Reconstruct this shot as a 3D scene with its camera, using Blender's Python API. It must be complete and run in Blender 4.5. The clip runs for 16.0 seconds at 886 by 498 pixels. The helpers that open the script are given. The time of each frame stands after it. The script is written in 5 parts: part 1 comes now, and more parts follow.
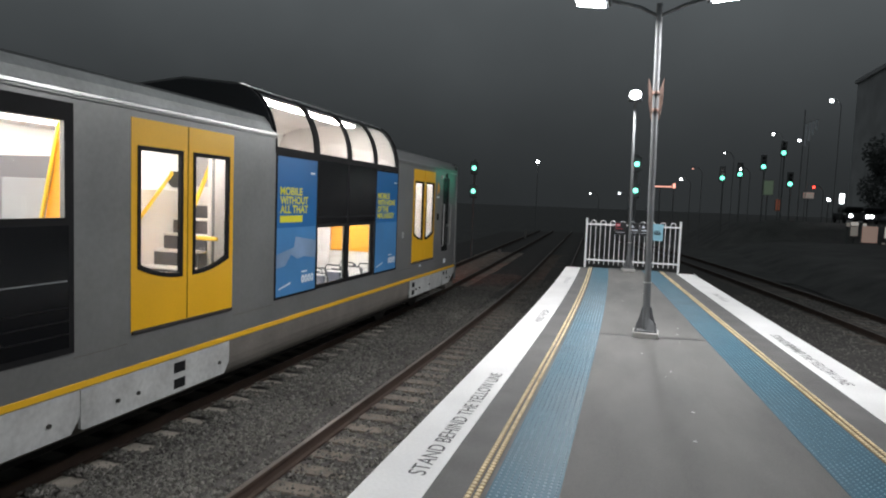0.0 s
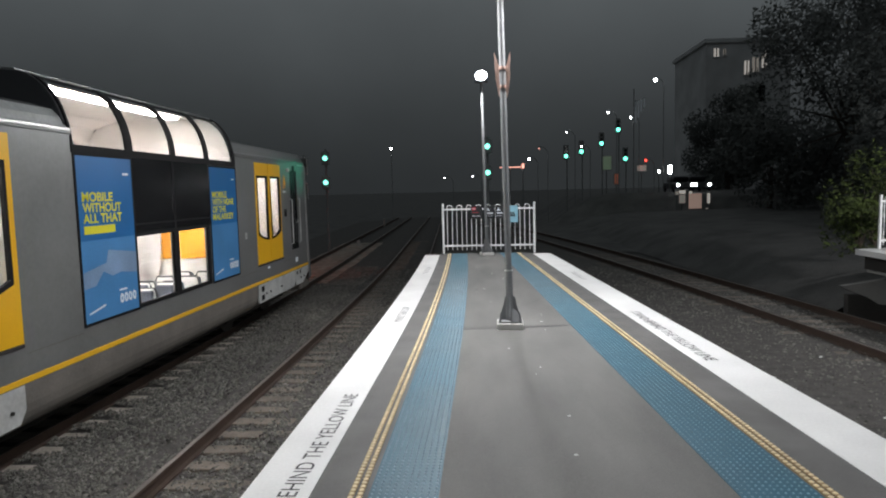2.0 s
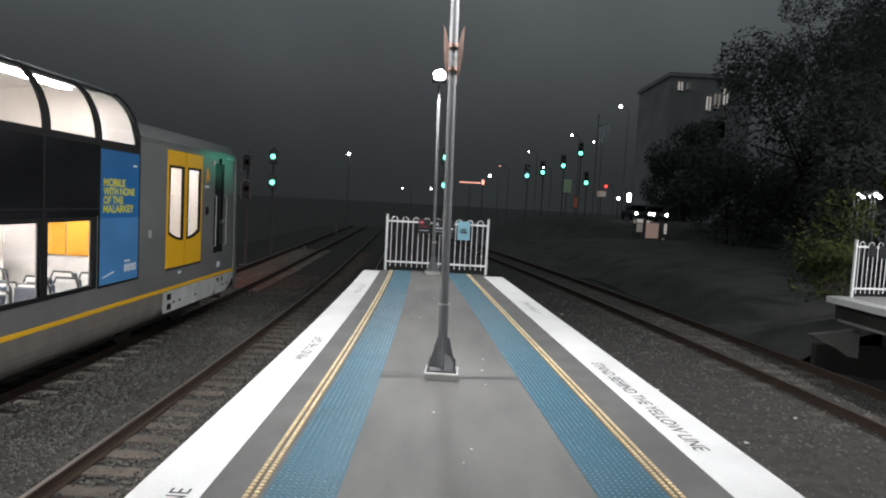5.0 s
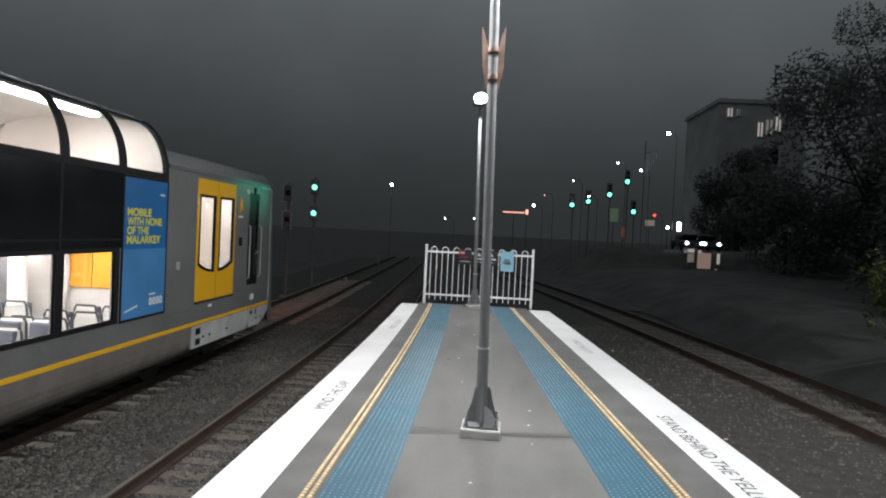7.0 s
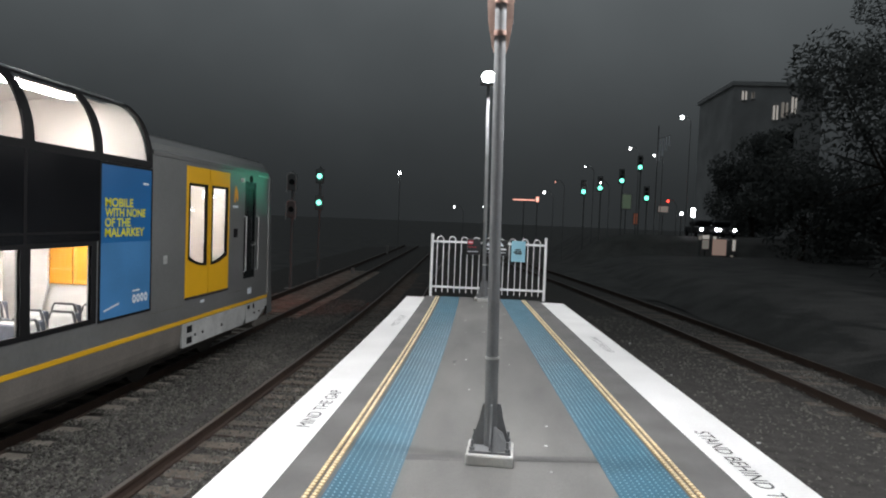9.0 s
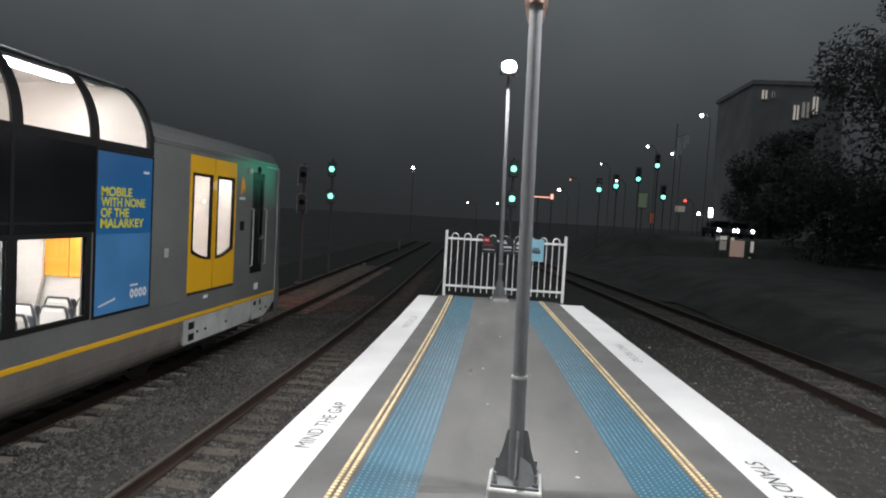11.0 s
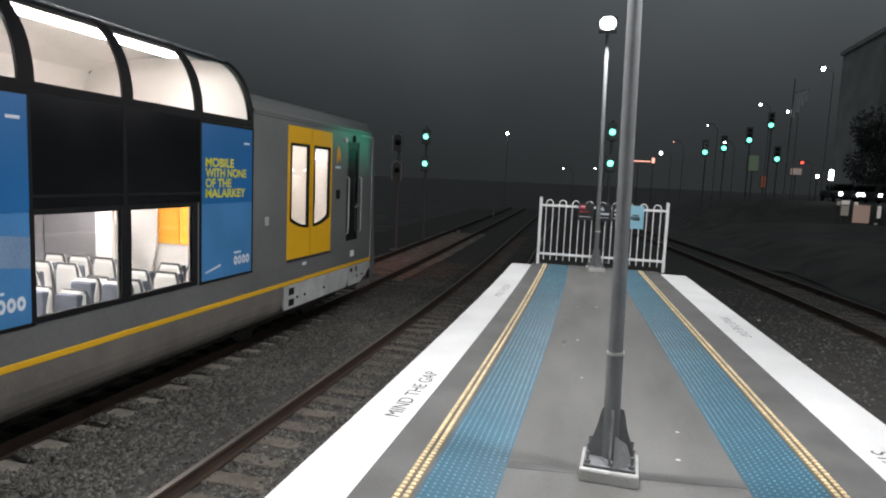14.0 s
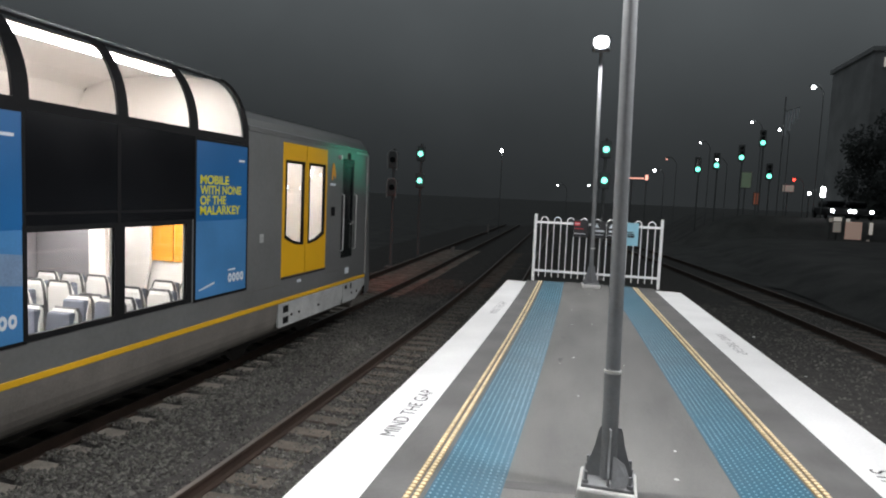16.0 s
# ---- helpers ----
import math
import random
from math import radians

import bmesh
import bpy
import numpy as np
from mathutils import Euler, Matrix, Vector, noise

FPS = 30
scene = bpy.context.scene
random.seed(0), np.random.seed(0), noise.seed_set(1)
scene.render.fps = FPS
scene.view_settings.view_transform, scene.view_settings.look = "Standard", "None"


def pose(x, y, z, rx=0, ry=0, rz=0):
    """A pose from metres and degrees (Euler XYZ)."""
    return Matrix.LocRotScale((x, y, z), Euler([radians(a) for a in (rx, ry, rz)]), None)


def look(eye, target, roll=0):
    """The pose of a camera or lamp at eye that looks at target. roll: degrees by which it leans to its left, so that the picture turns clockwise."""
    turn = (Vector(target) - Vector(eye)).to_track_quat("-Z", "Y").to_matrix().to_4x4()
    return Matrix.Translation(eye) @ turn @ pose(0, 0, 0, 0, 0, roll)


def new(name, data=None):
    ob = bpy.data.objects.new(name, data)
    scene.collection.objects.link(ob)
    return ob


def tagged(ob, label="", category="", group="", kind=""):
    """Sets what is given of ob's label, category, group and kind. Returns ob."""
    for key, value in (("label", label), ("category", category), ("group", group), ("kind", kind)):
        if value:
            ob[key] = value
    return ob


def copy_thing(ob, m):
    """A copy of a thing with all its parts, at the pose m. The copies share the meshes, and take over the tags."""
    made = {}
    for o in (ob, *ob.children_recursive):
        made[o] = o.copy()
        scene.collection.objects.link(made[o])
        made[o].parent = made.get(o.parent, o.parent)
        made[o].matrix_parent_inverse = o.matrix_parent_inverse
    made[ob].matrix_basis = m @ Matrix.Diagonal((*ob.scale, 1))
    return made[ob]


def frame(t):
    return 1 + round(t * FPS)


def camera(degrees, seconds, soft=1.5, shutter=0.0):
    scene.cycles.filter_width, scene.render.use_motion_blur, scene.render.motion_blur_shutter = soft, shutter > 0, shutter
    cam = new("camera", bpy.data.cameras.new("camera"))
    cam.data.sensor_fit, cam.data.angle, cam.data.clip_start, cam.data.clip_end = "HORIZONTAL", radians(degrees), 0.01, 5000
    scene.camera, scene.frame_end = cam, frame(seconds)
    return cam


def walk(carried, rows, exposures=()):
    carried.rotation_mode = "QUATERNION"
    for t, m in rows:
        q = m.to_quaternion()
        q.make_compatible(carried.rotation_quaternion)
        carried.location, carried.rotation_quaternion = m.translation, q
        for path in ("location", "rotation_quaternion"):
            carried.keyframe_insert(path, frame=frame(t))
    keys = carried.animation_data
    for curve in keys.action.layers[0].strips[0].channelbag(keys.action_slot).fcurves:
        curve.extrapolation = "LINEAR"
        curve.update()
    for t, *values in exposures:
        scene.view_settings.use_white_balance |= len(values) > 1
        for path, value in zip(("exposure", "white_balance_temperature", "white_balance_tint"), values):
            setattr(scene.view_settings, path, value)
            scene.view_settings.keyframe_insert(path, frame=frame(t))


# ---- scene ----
cam = camera(68.7, 16.0, soft=2.0)
PATH = [
    (0, (-0.099, 0.309, 1.544), (-0.648, 2.227, 1.397), 2.2),
    (0.5, (-0.133, 0.503, 1.545), (-0.628, 2.436, 1.399), -0.0),
    (1, (-0.185, 0.755, 1.573), (-0.587, 2.707, 1.415), 0.2),
    (1.5, (-0.126, 0.951, 1.558), (-0.468, 2.916, 1.411), 1.8),
    (2, (-0.114, 1.106, 1.581), (-0.244, 3.094, 1.402), -1.3),
    (2.5, (-0.023, 1.43, 1.61), (0.011, 3.424, 1.462), 0.4),
    (3, (0.014, 1.636, 1.571), (0.042, 3.628, 1.399), 1.9),
    (3.5, (0.088, 1.848, 1.552), (0.322, 3.82, 1.314), 1.5),
    (4, (0.102, 2.198, 1.551), (0.116, 4.193, 1.413), 4.2),
    (6.5, (0.103, 3.314, 1.551), (0.107, 5.309, 1.411), 1.6),
    (7, (0.137, 3.533, 1.53), (0.001, 5.528, 1.478), 2.8),
    (7.5, (0.12, 3.736, 1.538), (-0.059, 5.726, 1.447), 3.1),
    (8, (0.151, 3.827, 1.569), (0.194, 5.818, 1.384), -0.1),
    (8.5, (0.16, 4.171, 1.533), (-0.091, 6.149, 1.368), 1.8),
    (9, (0.148, 4.318, 1.531), (-0.018, 6.309, 1.443), 2.2),
    (11.5, (0.035, 4.964, 1.534), (-0.18, 6.949, 1.418), 3.6),
    (12, (0.055, 4.998, 1.532), (-0.218, 6.972, 1.366), 3.0),
    (12.5, (0.06, 5.008, 1.531), (-0.3, 6.971, 1.393), 2.9),
    (13, (0.073, 5.019, 1.513), (-0.434, 6.944, 1.322), -0.5),
    (13.5, (0.058, 5.015, 1.529), (-0.402, 6.95, 1.32), 1.7),
    (14, (0.051, 5.016, 1.538), (-0.43, 6.945, 1.319), 2.5),
    (14.5, (0.049, 5.016, 1.538), (-0.392, 6.955, 1.327), 2.3),
    (15, (0.046, 5.017, 1.539), (-0.403, 6.955, 1.34), 2.3),
    (15.5, (0.037, 5.021, 1.539), (-0.429, 6.957, 1.346), 2.5),
    (16, (0.039, 5.027, 1.542), (-0.429, 6.964, 1.375), 2.5),
]
walk(cam, [(t, look(e, g, r)) for t, e, g, r in PATH])

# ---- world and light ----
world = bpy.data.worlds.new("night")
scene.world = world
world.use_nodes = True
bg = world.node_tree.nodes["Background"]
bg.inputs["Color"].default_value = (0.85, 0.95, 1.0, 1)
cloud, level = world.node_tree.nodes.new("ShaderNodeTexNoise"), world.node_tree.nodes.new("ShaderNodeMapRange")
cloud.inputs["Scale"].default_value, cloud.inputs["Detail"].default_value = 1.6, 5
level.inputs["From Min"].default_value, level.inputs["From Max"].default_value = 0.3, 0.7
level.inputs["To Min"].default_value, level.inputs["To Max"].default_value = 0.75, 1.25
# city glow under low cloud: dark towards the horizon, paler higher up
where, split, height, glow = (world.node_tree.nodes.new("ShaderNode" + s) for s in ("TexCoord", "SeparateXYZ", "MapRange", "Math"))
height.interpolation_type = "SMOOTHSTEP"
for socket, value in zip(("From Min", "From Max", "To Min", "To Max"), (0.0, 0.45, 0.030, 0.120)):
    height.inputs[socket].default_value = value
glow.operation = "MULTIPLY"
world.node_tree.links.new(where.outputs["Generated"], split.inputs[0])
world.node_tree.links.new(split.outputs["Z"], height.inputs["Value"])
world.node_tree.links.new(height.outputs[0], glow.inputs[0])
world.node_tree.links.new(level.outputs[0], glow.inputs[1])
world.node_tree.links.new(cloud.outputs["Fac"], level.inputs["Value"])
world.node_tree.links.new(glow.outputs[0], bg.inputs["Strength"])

RAIL = -1.30       # rail top below the platform surface
SIDE = -4.91       # near flank of the train
LAMP_COLOUR = (0.985, 0.98, 1.0)


def lamp(name, x, y, z, power, size, target, colour=LAMP_COLOUR):
    data = bpy.data.lights.new(name, "AREA")
    data.shape, data.size, data.energy, data.color = "DISK", size, power, colour
    ob = new(name, data)
    ob.matrix_world = look((x, y, z), target)
    return ob


def spot(name, x, y, z, power, angle, target, colour):
    data = bpy.data.lights.new(name, "SPOT")
    data.energy, data.color, data.spot_size, data.spot_blend, data.shadow_soft_size = power, colour, radians(angle), 0.6, 0.12
    ob = new(name, data)
    ob.matrix_world = look((x, y, z), target)
    return ob


# the platform's own lamps: pole ahead (two heads), far pole (one head), poles behind
for dx in (-0.68, 0.80):
    lamp("platform_light", dx, 8.4, 3.94, 138, 0.26, (dx * 2.4, 8.0, 0))
lamp("platform_light", -0.17, 16.45, 4.16, 205, 0.26, (-0.10, 12.9, 0))
for y in (-1.0, -9.4):
    for dx in (-0.68, 0.80):
        lamp("platform_light", dx, y, 3.94, 148, 0.26, (dx * 2.4, y, 0))
# lamps of the platform across the track
lamp("platform_light", 12.6, 8.0, 4.3, 900, 0.3, (13.4, 12.5, 0))
# red tail lamps of the train shine on the track behind it
for x in (-7.45, -5.40):
    spot("tail_glow", x, 18.98, 0.35, 110, 44, (x - 0.1, 34.0, -1.4), (1.0, 0.10, 0.04))
# green traffic lights shine on the cab's roof
spot("traffic_glow", 11.6, 59.5, 6.6, 2300, 3.2, (-5.2, 18.3, 2.6), (0.05, 1.0, 0.62))


# ---- materials ----
def material(name, colour, rough=0.6, metal=0.0, vary=0.25, scale=6.0, fine=60.0, bump=0.15, spread=0.08, islands=0.0, spec=0.5, coat=0.0, stretch=1.0):
    m = bpy.data.materials.new(name)
    m.use_nodes = True
    t = m.node_tree
    n, k = t.nodes, t.links
    p = n["Principled BSDF"]
    p.inputs["Metallic"].default_value = metal
    p.inputs["Specular IOR Level"].default_value = spec
    p.inputs["Coat Weight"].default_value = coat
    geo = n.new("ShaderNodeNewGeometry")
    big, small = n.new("ShaderNodeTexNoise"), n.new("ShaderNodeTexNoise")
    drawn = n.new("ShaderNodeVectorMath")
    drawn.operation = "MULTIPLY"
    drawn.inputs[1].default_value = (1, stretch, 1)
    k.new(geo.outputs["Position"], drawn.inputs[0])
    for node, sc, detail in ((big, scale * 0.35, 5), (small, fine, 3)):
        k.new(drawn.outputs[0] if node is big else geo.outputs["Position"], node.inputs["Vector"])
        node.inputs["Scale"].default_value = sc
        node.inputs["Detail"].default_value = detail
    mix = n.new("ShaderNodeMath")
    mix.operation = "MULTIPLY_ADD"
    k.new(big.outputs["Fac"], mix.inputs[0])
    mix.inputs[1].default_value = 0.65
    half = n.new("ShaderNodeMath")
    half.operation = "MULTIPLY"
    half.inputs[1].default_value = 0.35
    k.new(small.outputs["Fac"], half.inputs[0])
    k.new(half.outputs[0], mix.inputs[2])
    last = mix.outputs[0]
    if islands:
        add = n.new("ShaderNodeMath")
        add.operation = "MULTIPLY_ADD"
        k.new(geo.outputs["Random Per Island"], add.inputs[0])
        add.inputs[1].default_value = islands
        k.new(last, add.inputs[2])
        sub = n.new("ShaderNodeMath")
        sub.operation = "SUBTRACT"
        k.new(add.outputs[0], sub.inputs[0])
        sub.inputs[1].default_value = islands / 2
        last = sub.outputs[0]
    rng = n.new("ShaderNodeMapRange")
    rng.inputs["From Min"].default_value, rng.inputs["From Max"].default_value = 0.3, 0.7
    rng.inputs["To Min"].default_value, rng.inputs["To Max"].default_value = 1 - vary, 1 + vary
    rng.clamp = False
    k.new(last, rng.inputs["Value"])
    col = n.new("ShaderNodeVectorMath")
    col.operation = "SCALE"
    col.inputs[0].default_value = colour
    k.new(rng.outputs[0], col.inputs["Scale"])
    k.new(col.outputs[0], p.inputs["Base Color"])
    rr = n.new("ShaderNodeMapRange")
    rr.inputs["To Min"].default_value, rr.inputs["To Max"].default_value = max(0.02, rough - spread), min(1, rough + spread)
    k.new(big.outputs["Fac"], rr.inputs["Value"])
    k.new(rr.outputs[0], p.inputs["Roughness"])
    if bump:
        b = n.new("ShaderNodeBump")
        b.inputs["Strength"].default_value, b.inputs["Distance"].default_value = bump, 0.01
        k.new(small.outputs["Fac"], b.inputs["Height"])
        k.new(b.outputs[0], p.inputs["Normal"])
    return m


def glowing(name, colour, strength):
    m = bpy.data.materials.new(name)
    m.use_nodes = True
    p = m.node_tree.nodes["Principled BSDF"]
    p.inputs["Base Color"].default_value = (*colour, 1)
    p.inputs["Emission Color"].default_value = (*colour, 1)
    p.inputs["Emission Strength"].default_value = strength
    return m


def glass(name, colour=(0.9, 0.93, 0.93), rough=0.02):
    m = bpy.data.materials.new(name)
    m.use_nodes = True
    t = m.node_tree
    out = t.nodes["Material Output"]
    t.nodes.remove(t.nodes["Principled BSDF"])
    mix, a, b, f, g, h = (t.nodes.new("ShaderNode" + s) for s in ("MixShader", "BsdfTransparent", "BsdfGlossy", "LayerWeight", "Math", "Math"))
    a.inputs["Color"].default_value = (*colour, 1)
    b.inputs["Roughness"].default_value = rough
    g.operation, h.operation = "POWER", "MULTIPLY_ADD"
    g.inputs[1].default_value, h.inputs[1].default_value, h.inputs[2].default_value = 4.0, 0.6, 0.025
    for x, y in ((f.outputs["Facing"], g.inputs[0]), (g.outputs[0], h.inputs[0]), (h.outputs[0], mix.inputs[0]), (a.outputs[0], mix.inputs[1]), (b.outputs[0], mix.inputs[2]), (mix.outputs[0], out.inputs["Surface"])):
        t.links.new(x, y)
    return m


M = dict(
    asphalt=material("asphalt", (0.134, 0.132, 0.124), 0.78, vary=0.38, scale=6.5, fine=140, bump=0.35, stretch=0.28),
    asphalt_dark=material("asphalt_dark", (0.114, 0.112, 0.108), 0.75, vary=0.35, scale=6, fine=150, bump=0.35),
    white=material("white_paint", (0.79, 0.79, 0.78), 0.5, vary=0.11, scale=4, fine=45, bump=0.08),
    lettering=material("black_lettering", (0.035, 0.035, 0.037), 0.55, vary=0.5, scale=30, fine=90, bump=0),
    lettering_worn=material("worn_lettering", (0.34, 0.34, 0.34), 0.6, vary=0.6, scale=40, fine=60, bump=0),
    blue_tile=material("blue_tactile", (0.025, 0.102, 0.152), 0.55, vary=0.22, scale=3, fine=80, bump=0.12),
    blue_stud=material("worn_stud", (0.19, 0.31, 0.37), 0.5, vary=0.3, scale=8, fine=60, bump=0, islands=0.25),
    yellow_line=material("yellow_tactile", (0.27, 0.175, 0.07), 0.55, vary=0.25, scale=8, fine=60, bump=0.1),
    yellow_stud=material("yellow_stud", (0.78, 0.65, 0.40), 0.5, vary=0.25, scale=8, fine=60, bump=0, islands=0.25),
    concrete=material("concrete", (0.30, 0.295, 0.28), 0.85, vary=0.3, scale=3, fine=70, bump=0.4),
    plinth=material("grout_plinth", (0.50, 0.50, 0.48), 0.8, vary=0.25, scale=12, fine=90, bump=0.4),
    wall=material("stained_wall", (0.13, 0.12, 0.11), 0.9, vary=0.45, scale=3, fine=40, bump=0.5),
    wall_dark=material("near_black_wall", (0.035, 0.033, 0.030), 0.9, vary=0.5, scale=3, fine=40, bump=0.5),
    deck_pale=material("pale_concrete", (0.50, 0.49, 0.47), 0.8, vary=0.12, scale=3, fine=70, bump=0.2),
    ballast=material("ballast_bed", (0.075, 0.070, 0.065), 0.95, vary=0.5, scale=14, fine=45, bump=1.0),
    stones=material("ballast_stone", (0.146, 0.140, 0.126), 0.9, vary=0.35, scale=3, fine=50, bump=0.3, islands=0.55),
    ground=material("dark_ground", (0.105, 0.103, 0.099), 0.95, vary=0.5, scale=2, fine=20, bump=0.8),
    sleeper=material("weathered_sleeper", (0.155, 0.130, 0.108), 0.9, vary=0.5, scale=9, fine=60, bump=0.6),
    sleeper_pale=material("pale_sleeper", (0.31, 0.28, 0.24), 0.9, vary=0.5, scale=9, fine=60, bump=0.6),
    rail=material("rusty_rail", (0.068, 0.045, 0.034), 0.75, 0.2, vary=0.35, scale=9, fine=60, bump=0.3),
    rail_head=material("worn_rail_head", (0.22, 0.19, 0.17), 0.42, 0.7, vary=0.15, scale=9, fine=60, bump=0.05),
    galvanised=material("galvanised_steel", (0.20, 0.205, 0.21), 0.75, 0.15, vary=0.16, scale=16, fine=50, bump=0.05),
    fence_white=material("white_enamel", (0.87, 0.88, 0.88), 0.35, vary=0.06, scale=10, fine=60, bump=0.03),
    body=material("train_grey", (0.215, 0.218, 0.215), 0.38, 0.35, vary=0.14, scale=3.5, fine=18, bump=0.01),
    body_light=material("train_steel", (0.52, 0.53, 0.52), 0.42, 0.2, vary=0.28, scale=7, fine=18, bump=0.02),
    # paler, glossier steel puts the lamp highlight into the rear roof edge
    roof_steel_lit=material("roof_edge_steel_lit", (0.62, 0.63, 0.62), 0.36, 0.7, vary=0.22, scale=5, fine=18, bump=0.02),
    # single-deck roofs, well below the tone of the flank
    roof=material("dark_roof", (0.075, 0.076, 0.075), 0.6, 0.1, vary=0.4, scale=4, fine=30, bump=0.06),
    # dust tone, darkened further for the shade where the flank turns under
    skirt=material("dusty_shaded_skirt", (0.165, 0.152, 0.135), 0.6, 0.1, vary=0.3, scale=7, fine=40, bump=0.1),
    underbody=material("dirty_underbody", (0.030, 0.027, 0.024), 0.9, vary=0.4, scale=6, fine=40, bump=0.3),
    yellow=material("door_yellow", (0.83, 0.45, 0.015), 0.36, vary=0.07, scale=4, fine=40, bump=0.01, coat=0.2),
    stripe=material("stripe_yellow", (0.80, 0.45, 0.02), 0.4, vary=0.1, scale=4, fine=40, bump=0),
    rubber=material("black_rubber", (0.008, 0.008, 0.009), 0.7, vary=0.2, scale=8, fine=60, bump=0.02, spec=0.2),
    black_glass=material("black_glass_panel", (0.006, 0.0065, 0.008), 0.22, vary=0.2, scale=3, fine=30, bump=0, spec=0.3),
    ad_blue=material("advert_blue", (0.008, 0.135, 0.37), 0.4, vary=0.12, scale=3, fine=60, bump=0.01),
    ad_pale=material("advert_backlit_blue", (0.065, 0.235, 0.50), 0.4, vary=0.18, scale=4, fine=40, bump=0.01),
    ad_mist=material("advert_mist", (0.22, 0.33, 0.50), 0.4, vary=0.25, scale=5, fine=40, bump=0.01),
    ad_yellow=material("advert_yellow", (0.78, 0.72, 0.03), 0.45, vary=0.08, scale=6, fine=60, bump=0),
    ad_white=material("advert_white", (0.75, 0.80, 0.85), 0.45, vary=0.08, scale=6, fine=60, bump=0),
    lining=material("interior_white", (0.79, 0.755, 0.73), 0.45, vary=0.05, scale=4, fine=40, bump=0.01),
    lining_grey=material("interior_grey", (0.36, 0.36, 0.37), 0.5, vary=0.12, scale=4, fine=40, bump=0.02),
    tread=material("tread_grey", (0.085, 0.082, 0.085), 0.7, vary=0.2, scale=9, fine=90, bump=0.15),
    orange=material("interior_orange", (0.84, 0.36, 0.03), 0.4, vary=0.06, scale=4, fine=40, bump=0),
    handrail=material("handrail_yellow", (0.85, 0.55, 0.05), 0.35, vary=0.05, scale=6, fine=40, bump=0),
    seat=material("seat_fabric", (0.13, 0.14, 0.175), 0.85, vary=0.3, scale=16, fine=160, bump=0.2),
    seat_shell=material("seat_shell", (0.80, 0.77, 0.74), 0.45, vary=0.06, scale=6, fine=40, bump=0.01),
    sign_black=material("sign_black", (0.022, 0.022, 0.024), 0.45, vary=0.2, scale=8, fine=60, bump=0),
    sign_red=material("sign_red", (0.55, 0.03, 0.05), 0.45, vary=0.1, scale=8, fine=60, bump=0),
    sign_blue=material("sign_pale_blue", (0.30, 0.58, 0.70), 0.45, vary=0.06, scale=8, fine=60, bump=0),
    washed_orange=material("washed_out_orange", (0.50, 0.33, 0.27), 0.6, vary=0.3, scale=10, fine=60, bump=0.05),
    bark=material("bark", (0.09, 0.07, 0.055), 0.9, vary=0.4, scale=10, fine=50, bump=0.7),
    # leaf is brightened for the lamplit tree; leaf_mid darkens the less lit bushes
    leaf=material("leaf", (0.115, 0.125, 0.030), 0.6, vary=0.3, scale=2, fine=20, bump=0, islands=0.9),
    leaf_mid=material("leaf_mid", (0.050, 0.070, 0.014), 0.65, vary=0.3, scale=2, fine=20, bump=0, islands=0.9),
    leaf_dark=material("leaf_dark", (0.112, 0.120, 0.112), 0.8, vary=0.15, scale=2, fine=20, bump=0, islands=0.3),
    dark_paint=material("dark_paint", (0.03, 0.032, 0.035), 0.6, vary=0.2, scale=5, fine=40, bump=0.02),
    street_grey=material("street_grey_paint", (0.15, 0.16, 0.16), 0.6, vary=0.2, scale=5, fine=40, bump=0.02),
    facade=material("rendered_facade", (0.58, 0.58, 0.58), 0.85, vary=0.25, scale=1, fine=12, bump=0.2),
    lamp_white=glowing("lamp_lens", (0.92, 0.96, 1.0), 60),
    tube=glowing("tube_light", (1.0, 0.92, 0.88), 56),
    diffuser=glowing("light_diffuser", (1.0, 0.90, 0.85), 58),
    far_glass=material("dim_far_glass", (0.20, 0.19, 0.20), 0.4, vary=0.25, scale=4, fine=40, bump=0),
    star_white=glowing("far_white_light", (0.95, 0.97, 1.0), 16),
    star_green=glowing("green_light", (0.22, 0.98, 0.72), 3.0),
    star_green_far=glowing("green_traffic_light", (0.16, 0.98, 0.66), 3.6),
    star_red=glowing("red_light", (1.0, 0.06, 0.04), 5),
    star_warm=glowing("warm_light", (1.0, 0.45, 0.35), 1.6),
    lit_window=glowing("lit_window", (1.0, 0.93, 0.85), 0.30),
    lit_pink=glowing("pink_lit_window", (1.0, 0.70, 0.58), 0.17),
    dim_board=glowing("dim_lit_board", (1.0, 0.9, 0.8), 0.10),
    dim_green=glowing("dim_green_board", (0.55, 0.75, 0.5), 0.03),
    dim_red=glowing("dim_red_board", (1.0, 0.35, 0.22), 0.06),
    glass=glass("window_glass"),
    lens_dark=material("dark_lens", (0.01, 0.012, 0.012), 0.15, vary=0.1, bump=0),
)


# ---- building helpers ----
def thing(name, x, y, z, label, category, group="", kind=""):
    ob = new(name)
    ob.location = (x, y, z)
    return tagged(ob, label, category, group, kind)


def mesh_of(bm, name):
    me = bpy.data.meshes.new(name)
    bmesh.ops.recalc_face_normals(bm, faces=bm.faces[:])
    bm.to_mesh(me)
    bm.free()
    return me


def part(name, bm, mat, parent=None, label="", smooth=False):
    """One mesh object; its geometry is in world metres."""
    me = mesh_of(bm, name)
    me.materials.append(M[mat])
    if smooth:
        for p in me.polygons:
            p.use_smooth = True
        me.set_sharp_from_angle(angle=radians(50))
    ob = new(name, me)
    if parent:
        ob.parent = parent
        if parent.parent is None:
            ob.matrix_parent_inverse = Matrix.Translation(-parent.location)
    return tagged(ob, label)


